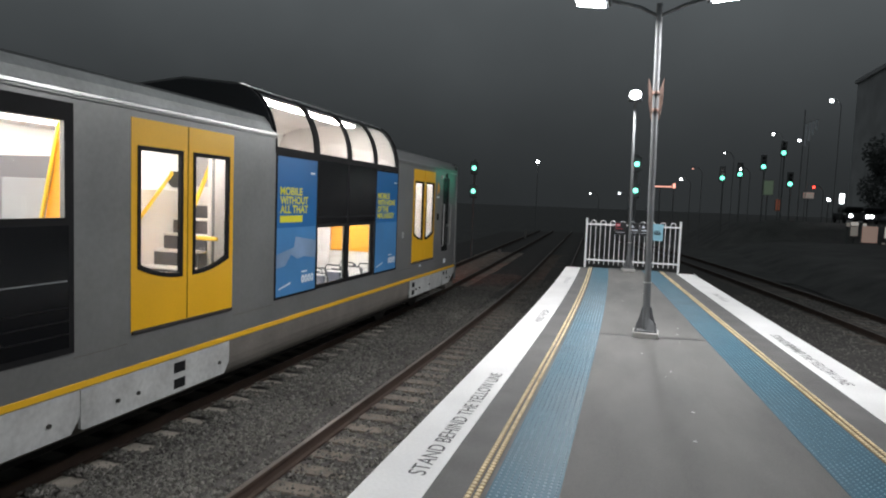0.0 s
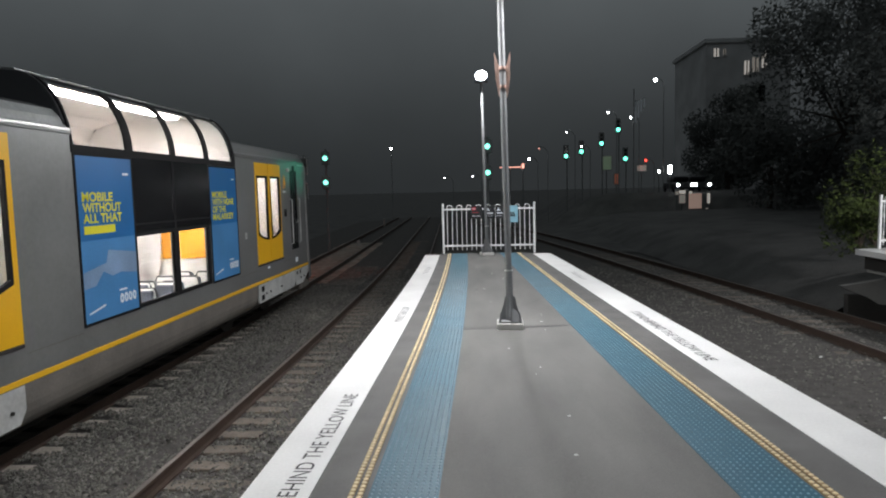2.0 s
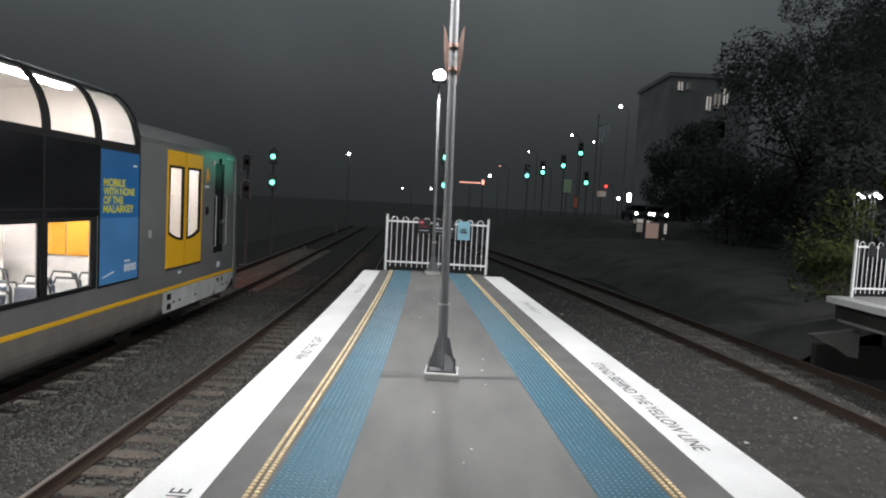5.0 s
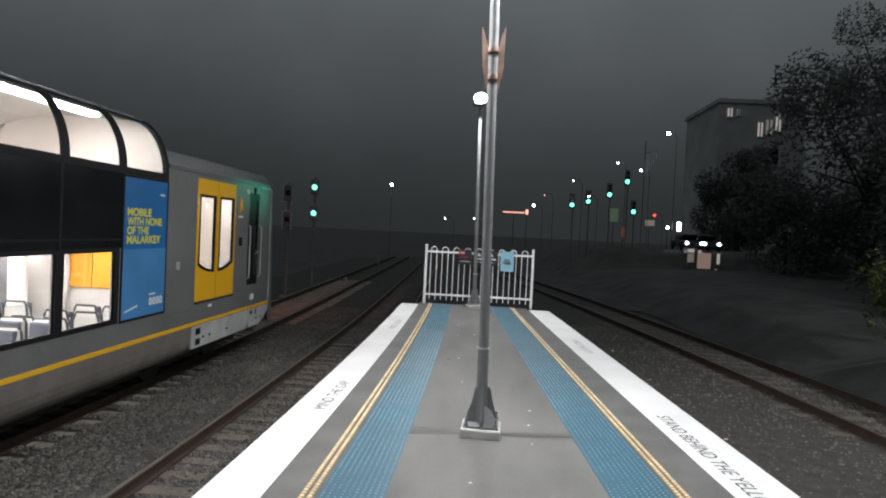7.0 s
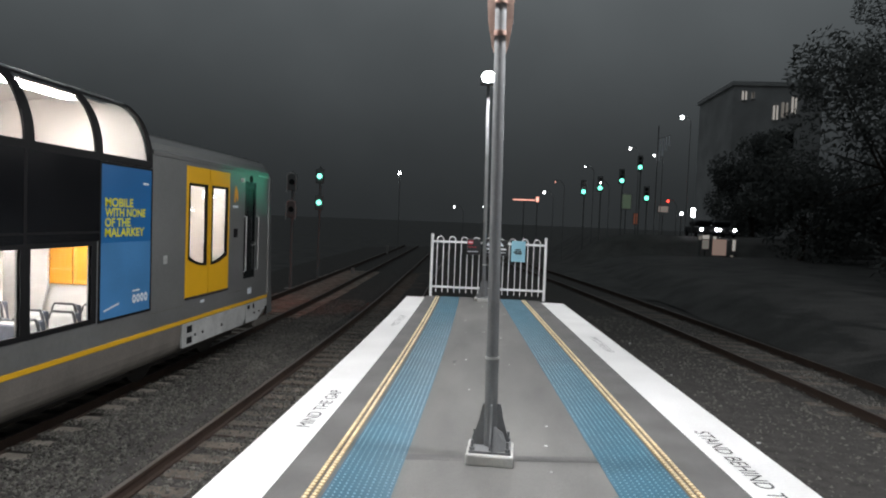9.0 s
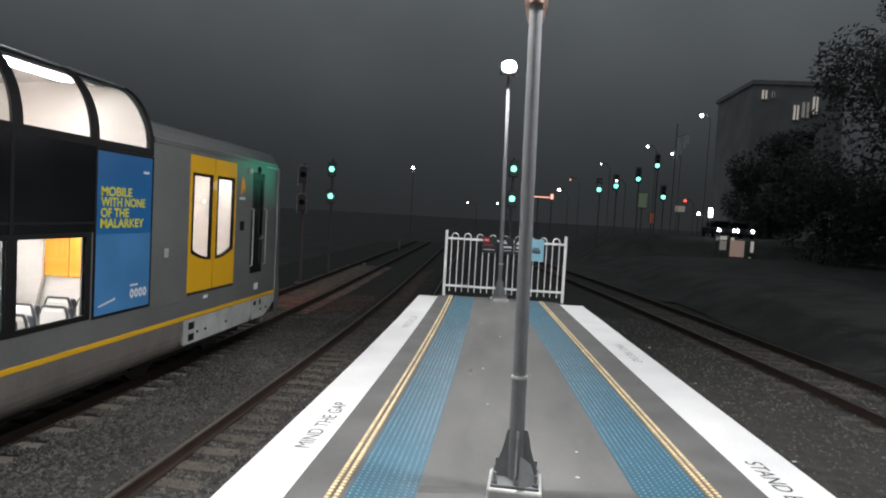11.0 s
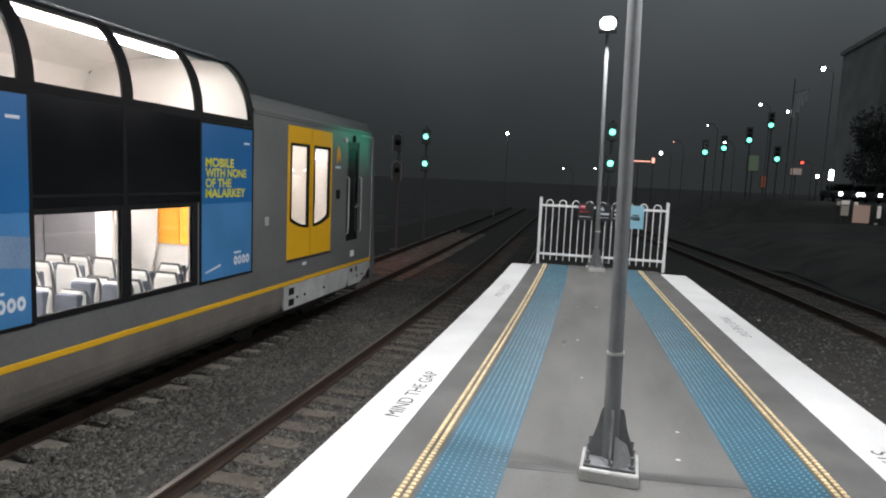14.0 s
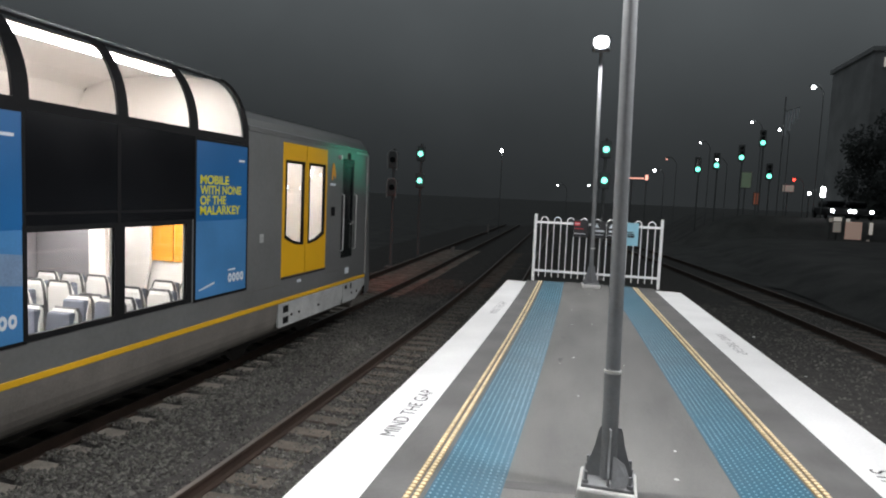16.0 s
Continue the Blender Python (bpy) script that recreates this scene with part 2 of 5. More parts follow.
def box(bm, x0, x1, y0, y1, z0, z1, bevel=0.0):
    v = bmesh.ops.create_cube(bm, size=1, matrix=Matrix.Translation(((x0 + x1) / 2, (y0 + y1) / 2, (z0 + z1) / 2)) @ Matrix.Diagonal((x1 - x0, y1 - y0, z1 - z0, 1)))["verts"]
    if bevel:
        edges = list({e for q in v for e in q.link_edges})
        bmesh.ops.bevel(bm, geom=edges, offset=bevel, segments=2, profile=0.5, affect="EDGES")
    return bm


def boxed(*a, **k):
    return box(bmesh.new(), *a, **k)


def rod(bm, a, b, r0, r1=None, n=12):
    a, b = Vector(a), Vector(b)
    d = b - a
    m = Matrix.Translation((a + b) / 2) @ d.to_track_quat("Z", "Y").to_matrix().to_4x4()
    bmesh.ops.create_cone(bm, cap_ends=True, segments=n, radius1=r0, radius2=r0 if r1 is None else r1, depth=d.length, matrix=m)
    return bm


def sweep(bm, pts, r, n=8):
    """A round bar along a bent line."""
    pts = [Vector(p) for p in pts]
    rings, side = [], None
    for i, p in enumerate(pts):
        d = (pts[min(i + 1, len(pts) - 1)] - pts[max(i - 1, 0)]).normalized()
        if side is None:
            side = d.orthogonal().normalized()
        side = (side - d * side.dot(d)).normalized()
        up = d.cross(side)
        rings.append([bm.verts.new(p + r * (math.cos(2 * math.pi * j / n) * side + math.sin(2 * math.pi * j / n) * up)) for j in range(n)])
    for a, b in zip(rings, rings[1:]):
        for j in range(n):
            bm.faces.new((a[j], a[(j + 1) % n], b[(j + 1) % n], b[j]))
    bm.faces.new(rings[0][::-1])
    bm.faces.new(rings[-1])
    return bm


def plate(bm, outer, holes, x0, x1):
    """A plate in the y-z plane from x0 to x1 with openings through it."""
    edges = []
    for loop in (outer, *holes):
        vs = [bm.verts.new((x0, y, z)) for y, z in loop]
        edges += [bm.edges.new((vs[i], vs[(i + 1) % len(vs)])) for i in range(len(vs))]
    faces = [g for g in bmesh.ops.triangle_fill(bm, use_beauty=True, use_dissolve=False, edges=edges)["geom"] if isinstance(g, bmesh.types.BMFace)]
    made = bmesh.ops.extrude_face_region(bm, geom=faces)["geom"]
    bmesh.ops.translate(bm, vec=(x1 - x0, 0, 0), verts=[g for g in made if isinstance(g, bmesh.types.BMVert)])
    return bm


def rect(y0, y1, z0, z1):
    return [(y0, z0), (y1, z0), (y1, z1), (y0, z1)]


def strip(bm, left, right, y0, y1, z0, z1, step=0.5):
    """A slab between two lines x = left(y) and x = right(y)."""
    n = max(1, int((y1 - y0) / step))
    rows = []
    for i in range(n + 1):
        y = y0 + (y1 - y0) * i / n
        rows.append([bm.verts.new(c) for c in ((left(y), y, z0), (right(y), y, z0), (right(y), y, z1), (left(y), y, z1))])
    for a, b in zip(rows, rows[1:]):
        for j in range(4):
            bm.faces.new((a[j], a[(j + 1) % 4], b[(j + 1) % 4], b[j]))
    bm.faces.new(rows[0])
    bm.faces.new(rows[-1][::-1])
    return bm


def words(name, text, mat, parent, m, height, length=None, depth=0.002, bold=0.0):
    """Flat lettering with the built-in font: capitals of that height, as long as given."""
    cu = bpy.data.curves.new(name, "FONT")
    cu.body = text
    cu.offset = bold
    tmp = bpy.data.objects.new(name, cu)
    scene.collection.objects.link(tmp)
    bpy.context.view_layer.update()
    me = bpy.data.meshes.new_from_object(tmp.evaluated_get(bpy.context.evaluated_depsgraph_get()))
    bpy.data.objects.remove(tmp)
    xs = [v.co.x for v in me.vertices]
    x0, w = min(xs), max(xs) - min(xs)
    ys = [v.co.y for v in me.vertices]
    k = height / (max(ys) - min(ys))
    s = length / w if length else k
    y0 = min(ys)
    for v in me.vertices:
        v.co = m @ Vector(((v.co.x - x0) * s, (v.co.y - y0) * k, depth))
    # one mesh a letter
    root = list(range(len(me.vertices)))

    def find(a):
        while root[a] != a:
            root[a] = root[root[a]]
            a = root[a]
        return a
    for e in me.edges:
        a, b = find(e.vertices[0]), find(e.vertices[1])
        root[a] = b
    groups = {}
    for p in me.polygons:
        groups.setdefault(find(p.vertices[0]), []).append(tuple(p.vertices))
    for faces in groups.values():
        used = sorted({v for f in faces for v in f})
        index = {v: i for i, v in enumerate(used)}
        one = bpy.data.meshes.new(name)
        one.from_pydata([tuple(me.vertices[v].co) for v in used], [], [tuple(index[v] for v in f) for f in faces])
        one.materials.append(M[mat])
        ob = new(name, one)
        ob.parent = parent
        if parent.parent is None:
            ob.matrix_parent_inverse = Matrix.Translation(-parent.location)
    bpy.data.meshes.remove(me)


def drift(y):
    """How far the left-hand tracks and platform edge bend to the left."""
    if y < 9:
        return 0.0
    return -0.0012 * (y - 9) ** 2 if y < 30 else -0.529 - 0.0504 * (y - 30)


def left(off):
    """A line along the platform's left side, which bends a little earlier than the track."""
    return lambda y: off - 0.0018 * max(0.0, y - 7.0) ** 2


def right(off):
    return lambda y: off - 0.0705 * (y - 8.4)


# ---- ground and tracks ----
def bank(name, x0, x1, bend, mat, heights, y0=-14, y1=75):
    """A bed of ballast with the given cross-section, following a bend."""
    bm = bmesh.new()
    rows = []
    n = int((y1 - y0) / 0.6)
    for i in range(n + 1):
        y = y0 + (y1 - y0) * i / n
        rows.append([bm.verts.new((x + bend(y), y, z + 0.02 * noise.noise((x * 3, y * 2, 0)))) for x, z in heights])
    for a, b in zip(rows, rows[1:]):
        for j in range(len(heights) - 1):
            bm.faces.new((a[j], a[j + 1], b[j + 1], b[j]))
    ob = part(name, bm, mat, smooth=True)
    return tagged(ob, "dark grey ballast bed between the tracks", "ballast", kind="structure")


bm = bmesh.new()
bmesh.ops.create_grid(bm, x_segments=2, y_segments=2, size=1, matrix=Matrix.Translation((0, 450, -1.75)) @ Matrix.Diagonal((700, 1100, 1, 1)))
tagged(part("ground", bm, "ground"), "dark unlit ground reaching to the horizon", "ground", kind="structure")

bank("ballast_left", 0, 0, drift, "ballast", [(-11.5, -1.74), (-9.2, -1.62), (-7.9, -1.50), (-5.32, -1.50), (-5.12, -1.44), (-4.8, -1.37), (-4.0, -1.37), (-3.72, -1.42), (-3.5, -1.485), (-3.05, -1.475), (-2.85, -1.445), (-2.3, -1.445), (-1.2, -1.43)])


def bend_right(y):
    return 0.0 if y < 8 else -0.098 * (y - 8) - 0.0012 * max(0.0, y - 9) ** 2


bank("ballast_right", 0, 0, bend_right, "ballast", [(1.0, -1.60), (3.2, -1.52), (4.6, -1.43), (6.0, -1.44), (6.6, -1.452), (8.6, -1.455), (9.2, -1.6), (10.5, -1.74)])


def track(label, centre, bend, y0, y1, spacing=0.5):
    t = thing("track", centre, 0, RAIL, label, "railway track", "tracks", "structure")
    for side in (-0.75, 0.75):
        c = centre + side
        bm = bmesh.new()
        strip(bm, lambda y: c - 0.065 + bend(y), lambda y: c + 0.065 + bend(y), y0, y1, RAIL - 0.155, RAIL - 0.135, 1.0)
        strip(bm, lambda y: c - 0.010 + bend(y), lambda y: c + 0.010 + bend(y), y0, y1, RAIL - 0.135, RAIL - 0.035, 1.0)
        strip(bm, lambda y: c - 0.034 + bend(y), lambda y: c + 0.034 + bend(y), y0, y1, RAIL - 0.035, RAIL - 0.004, 1.0)
        web = part("rail", bm, "rail", t)
        part("rail_head", strip(bmesh.new(), lambda y: c - 0.026 + bend(y), lambda y: c + 0.026 + bend(y), y0, y1, RAIL - 0.004, RAIL, 1.0), "rail_head", web, "worn shiny running surface")
    return t


def sleepers(t, centre, bend, y0, y1, spacing, mat="sleeper"):
    """Sleepers share three worn meshes; each is a piece of its track."""
    shapes = []
    for s in range(3):
        bm = boxed(-1.22, 1.22, -0.115, 0.115, -0.13, 0.0, bevel=0.012)
        for v in bm.verts:
            v.co += 0.012 * noise.noise_vector(v.co * 5 + Vector((s * 9, 0, 0)))
        me = mesh_of(bm, "sleeper")
        me.materials.append(M[mat])
        shapes.append(me)
    y, i = y0, 0
    while y < y1:
        ob = new("sleeper", shapes[i % 3])
        ob.parent = t
        ob.matrix_parent_inverse = Matrix.Translation(-t.location)
        ob.matrix_basis = pose(centre + bend(y) + random.uniform(-0.05, 0.05), y, RAIL - 0.156 + random.uniform(-0.008, 0.012), random.uniform(-0.4, 0.4), random.uniform(-0.4, 0.4), random.uniform(-1.6, 1.6))
        y += spacing
        i += 1


T_NEAR, T_TRAIN, T_RIGHT = -2.83, -6.43, 7.78
near_track = track("rusty railway track beside the platform edge", T_NEAR, drift, -14, 75)
train_track = track("railway track under the standing train", T_TRAIN, drift, -14, 75)
right_track = track("rusty railway track between the two platforms", T_RIGHT, bend_right, -14, 60)

# ---- platform ----
END = 17.42
platform = thing("platform", 0, 0, -1.5, "narrow island platform with white edges and blue tactile strips", "platform", kind="structure")
part("deck", strip(bmesh.new(), left(-1.06), right(1.665), -14, END, -0.25, -0.004), "asphalt_dark", platform, "dark asphalt deck")
part("walkway", strip(bmesh.new(), left(-0.38), right(0.87), -14, END - 0.01, -0.004, 0.003), "asphalt", platform, "lighter worn asphalt walkway")
part("wall", strip(bmesh.new(), left(-1.27), right(1.94), -14, END - 0.05, -1.7, -0.25), "wall", platform, "stained retaining wall")
for name, a, b in (("coping", left(-1.42), left(-1.06)), ("coping", right(1.665), right(2.09))):
    part(name, strip(bmesh.new(), a, b, -14, END - 0.35, -0.25, 0.0), "white", platform, "white painted concrete coping")
for a, b in ((left(-0.745), left(-0.375)), (right(0.87), right(1.275))):
    part("tactile_strip", strip(bmesh.new(), a, b, -14, END - 0.12, -0.004, 0.006), "blue_tile", platform, "blue tactile paving")
for a, b in ((left(-0.852), left(-0.822)), (left(-0.806), left(-0.776)), (right(1.297), right(1.327)), (right(1.343), right(1.373))):
    part("yellow_line", strip(bmesh.new(), a, b, -14, END - 0.12, -0.004, 0.005), "yellow_line", platform, "yellow warning line")


def studs(name, rows, mat, y0, y1, pitch, r, label):
    """Rows of low studs, joined: too many to count."""
    ring = [(math.cos(2 * math.pi * j / 6), math.sin(2 * math.pi * j / 6)) for j in range(6)]
    verts, faces = [], []
    for line in rows:
        y = y0
        while y < y1:
            b = len(verts)
            x = line(y)
            verts += [(x + r * c, y + r * s, 0.0055) for c, s in ring] + [(x + 0.62 * r * c, y + 0.62 * r * s, 0.0105) for c, s in ring]
            faces += [(b + j, b + (j + 1) % 6, b + 6 + (j + 1) % 6, b + 6 + j) for j in range(6)] + [tuple(range(b + 6, b + 12))]
            y += pitch
    me = bpy.data.meshes.new(name)
    me.from_pydata(verts, [], faces)
    me.materials.append(M[mat])
    ob = new(name, me)
    ob.parent = platform
    ob.matrix_parent_inverse = Matrix.Translation(-platform.location)
    return tagged(ob, label, kind="stuff")


studs("tactile_studs", [left(-0.745 + 0.37 * (i + 0.5) / 10) for i in range(10)] + [right(0.87 + 0.405 * (i + 0.5) / 11) for i in range(11)], "blue_stud", 2.2, END - 0.15, 0.042, 0.0078, "worn pale studs of the blue tactile strips")
studs("line_studs", [left(-0.837), left(-0.791), right(1.312), right(1.358)], "yellow_stud", 2.2, END - 0.15, 0.043, 0.0155, "pale yellow studs of the warning lines")

LEFTWARD = Matrix(((0, -1, 0, 0), (1, 0, 0, 0), (0, 0, 1, 0), (0, 0, 0, 1)))
RIGHTWARD = Matrix(((0, 1, 0, 0), (-1, 0, 0, 0), (0, 0, 1, 0), (0, 0, 0, 1)))
words("letter", "STAND BEHIND THE YELLOW LINE", "lettering", platform, Matrix.Translation((-1.126, 3.70, 0)) @ LEFTWARD, 0.106, 2.33)
words("letter", "MIND THE GAP", "lettering", platform, Matrix.Translation((-1.146, 8.85, 0)) @ LEFTWARD, 0.104, 1.02)
words("letter", "MIND THE GAP", "lettering_worn", platform, Matrix.Translation((-1.232, 13.45, 0)) @ LEFTWARD, 0.104, 1.02)
words("letter", "STAND BEHIND THE YELLOW LINE", "lettering", platform, Matrix.Translation((1.696, 9.34, 0)) @ pose(0, 0, 0, 0, 0, 4.0) @ RIGHTWARD, 0.112, 2.37)
words("letter", "MIND THE GAP", "lettering_worn", platform, Matrix.Translation((1.462, 13.35, 0)) @ pose(0, 0, 0, 0, 0, 4.0) @ RIGHTWARD, 0.104, 1.02)

# thin slanted strip, darker than the walkway it crosses
bm = bmesh.new()
lo, hi = ([bm.verts.new((x, y, z)) for x, y in ((-0.40, 8.35), (0.87, 8.53), (0.87, 8.62), (-0.40, 8.44))] for z in (0.002, 0.0045))
bm.faces.new(hi)
for k in range(4):
    bm.faces.new((lo[k], lo[(k + 1) % 4], hi[(k + 1) % 4], hi[k]))
part("cross_band", bm, "asphalt_dark", platform, "dark slanted band across the walkway")
spots = random.Random(3)
for i in range(26):
    x, y, r = spots.uniform(-0.3, 0.75), spots.uniform(2.6, 16.5), spots.uniform(0.006, 0.016)
    bm = bmesh.new()
    bmesh.ops.create_cone(bm, cap_ends=True, segments=9, radius1=r, radius2=r * 0.7, depth=0.003, matrix=Matrix.Translation((x, y, 0.0045)))
    part("gum_spot", bm, "plinth", platform, "pale spot of trodden gum")

scuffs = random.Random(11)
for x, y, w in ((-0.27, 13.9, 0.05), (-0.24, 13.2, 0.04), (-0.30, 12.4, 0.035), (-0.26, 11.3, 0.03)):
    bm = bmesh.new()
    ring = [(x + w * scuffs.uniform(0.5, 1.1) * math.cos(k * math.pi / 5), y + 3.2 * w * scuffs.uniform(0.5, 1.1) * math.sin(k * math.pi / 5)) for k in range(10)]
    lo, hi = [bm.verts.new((*p, 0.002)) for p in ring], [bm.verts.new((*p, 0.0052)) for p in ring]
    bm.faces.new(hi)
    for k in range(10):
        bm.faces.new((lo[k], lo[(k + 1) % 10], hi[(k + 1) % 10], hi[k]))
    part("scuff", bm, "asphalt_dark", platform, "dark worn scuff on the asphalt")

# ---- train ----
train = thing("train", -6.43, 8.5, RAIL, "grey double-deck suburban train with yellow doors, lit inside", "train")
Y0, Y1 = -1.2, 18.25          # ends of the car body
FAR = -7.95                   # far flank
D1, D2 = (5.70, 7.43), (14.48, 16.175)   # the two doorways
DECK0, DECK1 = 8.43, 13.42    # stretch with two decks
WIN = ((9.73, 10.80), (10.95, 12.02))    # lower-deck windows

# near flank: one plate with the doorways and windows cut through
outer = [(Y0, -0.255), (Y1, -0.255), (Y1, 2.36), (DECK1, 2.36), (DECK1, 2.16), (DECK0, 2.16), (DECK0, 2.36), (Y0, 2.36)]
holes = [rect(*D1, 0.09, 2.26), rect(*D2, 0.095, 2.26), rect(2.9, 4.90, 1.27, 2.12), rect(16.93, 17.53, 0.20, 2.16)]
holes += [rect(a, b, 0.10, 1.06) for a, b in WIN]
part("side_wall", plate(bmesh.new(), outer, holes, SIDE - 0.05, SIDE), "body", train, "brushed grey side wall")
part("side_wall", boxed(FAR - 0.05, FAR, Y0, Y1, -0.7, 2.36), "body", train)


def extrude(bm, profile, y0, y1, close=False, y1_slant=0.0):
    """A sheet with the given x-z cross-section from y0 to y1."""
    a = [bm.verts.new((x, y0, z)) for x, z in profile]
    b = [bm.verts.new((x, y1 - y1_slant * max(0, z), z)) for x, z in profile]
    n = len(profile)
    for i in range(n if close else n - 1):
        j = (i + 1) % n
        bm.faces.new((a[i], a[j], b[j], b[i]))
    if close:
        bm.faces.new(a[::-1])
        bm.faces.new(b)
    return bm


# lower flank below the stripe, turning under
low = [(SIDE, -0.32), (SIDE - 0.012, -0.55), (SIDE - 0.03, -0.64), (SIDE - 0.06, -0.71), (SIDE - 0.105, -0.77), (SIDE - 0.165, -0.82), (SIDE - 0.24, -0.845), (SIDE - 0.40, -0.85), (SIDE - 0.40, -0.83), (SIDE - 0.12, -0.70), (SIDE - 0.06, -0.32)]
part("lower_flank", extrude(bmesh.new(), low, Y0, 18.22, True), "skirt", train, "dusty grey lower flank, toned down for shade under the turn")
part("stripe", boxed(SIDE - 0.05, SIDE + 0.006, Y0, 18.30, -0.32, -0.255, bevel=0.004), "stripe", train, "thin yellow stripe along the flank")
for a, b in ((3.2, 5.05), (5.06, 7.38), (14.40, 17.05), (17.07, 18.27)):
    bm = bmesh.new()
    hole = []
    if a in (5.06, 14.40):
        h0 = a + (1.28 if a == 5.06 else 0.16)
        hole = [rect(h0, h0 + 0.20, -0.50, -0.38), rect(h0, h0 + 0.20, -0.68, -0.565)]
    if a == 17.07:
        hole = [rect(17.16, 17.30, -0.45, -0.37), rect(17.45, 17.55, -0.47, -0.36)]
    z0 = -0.72
    plate(bm, [(a, z0 + 0.02), (a + 0.03, z0), (b - (0.55 if b > 18 else 0.10), z0), (b, z0 + (0.24 if b > 18 else 0.14)), (b, -0.33), (a, -0.33)], hole, SIDE - 0.02, SIDE + 0.012)
    panel = part("step_panel", bm, "body_light", train, "pale steel panel below the door")
    for i in range(3):
        yy = a + 0.45 + i * 0.28 + (1.1 if a == 5.06 else 0.5) * (i > 1)
        if yy < b - 0.15:
            part("bolt", rod(bmesh.new(), (SIDE + 0.01, yy, -0.56), (SIDE + 0.03, yy, -0.56), 0.022, n=8), "underbody", panel)
    # a flat black plate stands in for the dark inside each opening
    for r in hole:
        part("step_hole_shade", boxed(SIDE + 0.002, SIDE + 0.005, r[0][0] - 0.01, r[1][0] + 0.01, r[0][1] - 0.01, r[2][1] + 0.01), "rubber", panel, "black plate for the shade inside a step recess")
part("underframe", boxed(FAR + 0.6, SIDE - 0.6, Y0 + 0.2, 17.9, -1.10, -0.83, bevel=0.03), "underbody", train, "dark underframe")

# bogies and wheels
for yc in (2.4, 15.6):
    bog = part("bogie", boxed(T_TRAIN - 1.0, T_TRAIN + 1.0, yc - 1.7, yc + 1.7, -1.05, -0.85, bevel=0.06), "underbody", train)
    for dy in (-1.2, 1.2):
        for dx in (-0.75, 0.75):
            part("wheel", rod(bmesh.new(), (T_TRAIN + dx - 0.06, yc + dy, RAIL + 0.46), (T_TRAIN + dx + 0.06, yc + dy, RAIL + 0.46), 0.46, n=28), "underbody", bog)

# single-deck roofs over the ends, gutter and rain strip
roof = [(SIDE, 2.36), (SIDE + 0.015, 2.37), (SIDE + 0.015, 2.40), (SIDE - 0.03, 2.42), (SIDE - 0.07, 2.52), (SIDE - 0.16, 2.62), (SIDE - 0.42, 2.70), (SIDE - 0.95, 2.78), (T_TRAIN, 2.82)]
roof += [(2 * T_TRAIN - x, z) for x, z in roof[-2::-1]]
for a, b in ((Y0, DECK0), (DECK1, 18.22)):
    part("roof", extrude(bmesh.new(), [p for p in roof if p[1] > 2.6], a, b), "roof", train, "dark roof", smooth=False)
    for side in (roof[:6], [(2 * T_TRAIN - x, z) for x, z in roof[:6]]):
        # rear stretch takes the highlight tone, front stretch stays body grey
        part("roof_edge", extrude(bmesh.new(), side, a, b), "roof_steel_lit" if a == Y0 else "body", train, "steel roof edge", smooth=False)
    part("gutter", boxed(SIDE - 0.01, SIDE + 0.022, a, b, 2.335, 2.362, bevel=0.004), "body", train)
def bow(a):
    a = radians(a)
    return SIDE - 0.62 * (1 - math.cos(a)), 2.20 + 0.88 * math.sin(a)


def bowed(bm, y0, y1, a0, a1, out=0.0, thick=0.03, steps=9):
    prof = []
    for k in (0, 1):
        line = []
        for i in range(steps + 1):
            a = a0 + (a1 - a0) * i / steps
            x, z = bow(a)
            t = out - thick * k
            line.append((x + t * math.cos(radians(a)), z + t * math.sin(radians(a))))
        prof += line if k == 0 else line[::-1]
    return extrude(bm, prof, y0, y1, True)


for y in (DECK0 - 0.02, DECK1 + 0.02):
    arc = [bow(a) for a in range(0, 91, 10)]
    arc = [(x - 0.012, z) for x, z in arc]
    part("deck_end", extrude(bmesh.new(), [(FAR + 0.02, 2.36), *arc, (T_TRAIN, 3.17), *[(2 * T_TRAIN - x, z) for x, z in arc[:2:-1]]], y - 0.018, y + 0.018, True), "dark_paint", train, "dark end of the upper deck")
UP = ((8.47, 9.60), (9.77, 10.85), (11.00, 12.08), (12.23, 13.34))
for a, b in ((8.43, 8.47), (9.60, 9.77), (10.85, 11.00), (12.08, 12.23), (13.34, 13.42)):
    part("window_post", bowed(bmesh.new(), a, b, 0, 70, 0.012), "rubber", train, "black curved window post")
part("upper_roof", bowed(bmesh.new(), DECK0, DECK1, 66, 90, 0.006), "body", train, "dark curved upper roof")
part("upper_roof", extrude(bmesh.new(), [(SIDE - 0.60, 3.085), (T_TRAIN, 3.18), (FAR + 0.6, 3.085), (FAR + 0.25, 2.95), (FAR, 2.36), (FAR - 0.02, 2.36), (FAR + 0.22, 2.99), (FAR + 0.58, 3.11), (T_TRAIN, 3.21), (SIDE - 0.60, 3.11)], DECK0, DECK1, True), "body", train)
for a, b in UP:
    ob = part("upper_window", bowed(bmesh.new(), a, b, 1, 66, 0.0, 0.006), "glass", train, "curved upper-deck window", smooth=False)
    part("window_seal", bowed(bmesh.new(), a, b, 64.5, 67, 0.012), "rubber", ob)
part("belt", boxed(SIDE - 0.04, SIDE + 0.012, DECK0, DECK1, 2.125, 2.222, bevel=0.004), "rubber", train, "black band below the upper windows")
part("black_panel", boxed(SIDE, SIDE + 0.010, 9.71, 12.17, 1.10, 2.125), "black_glass", train, "glossy black panel between the decks")
part("panel_joint", boxed(SIDE, SIDE + 0.014, 10.84, 10.89, 1.10, 2.125), "rubber", train)
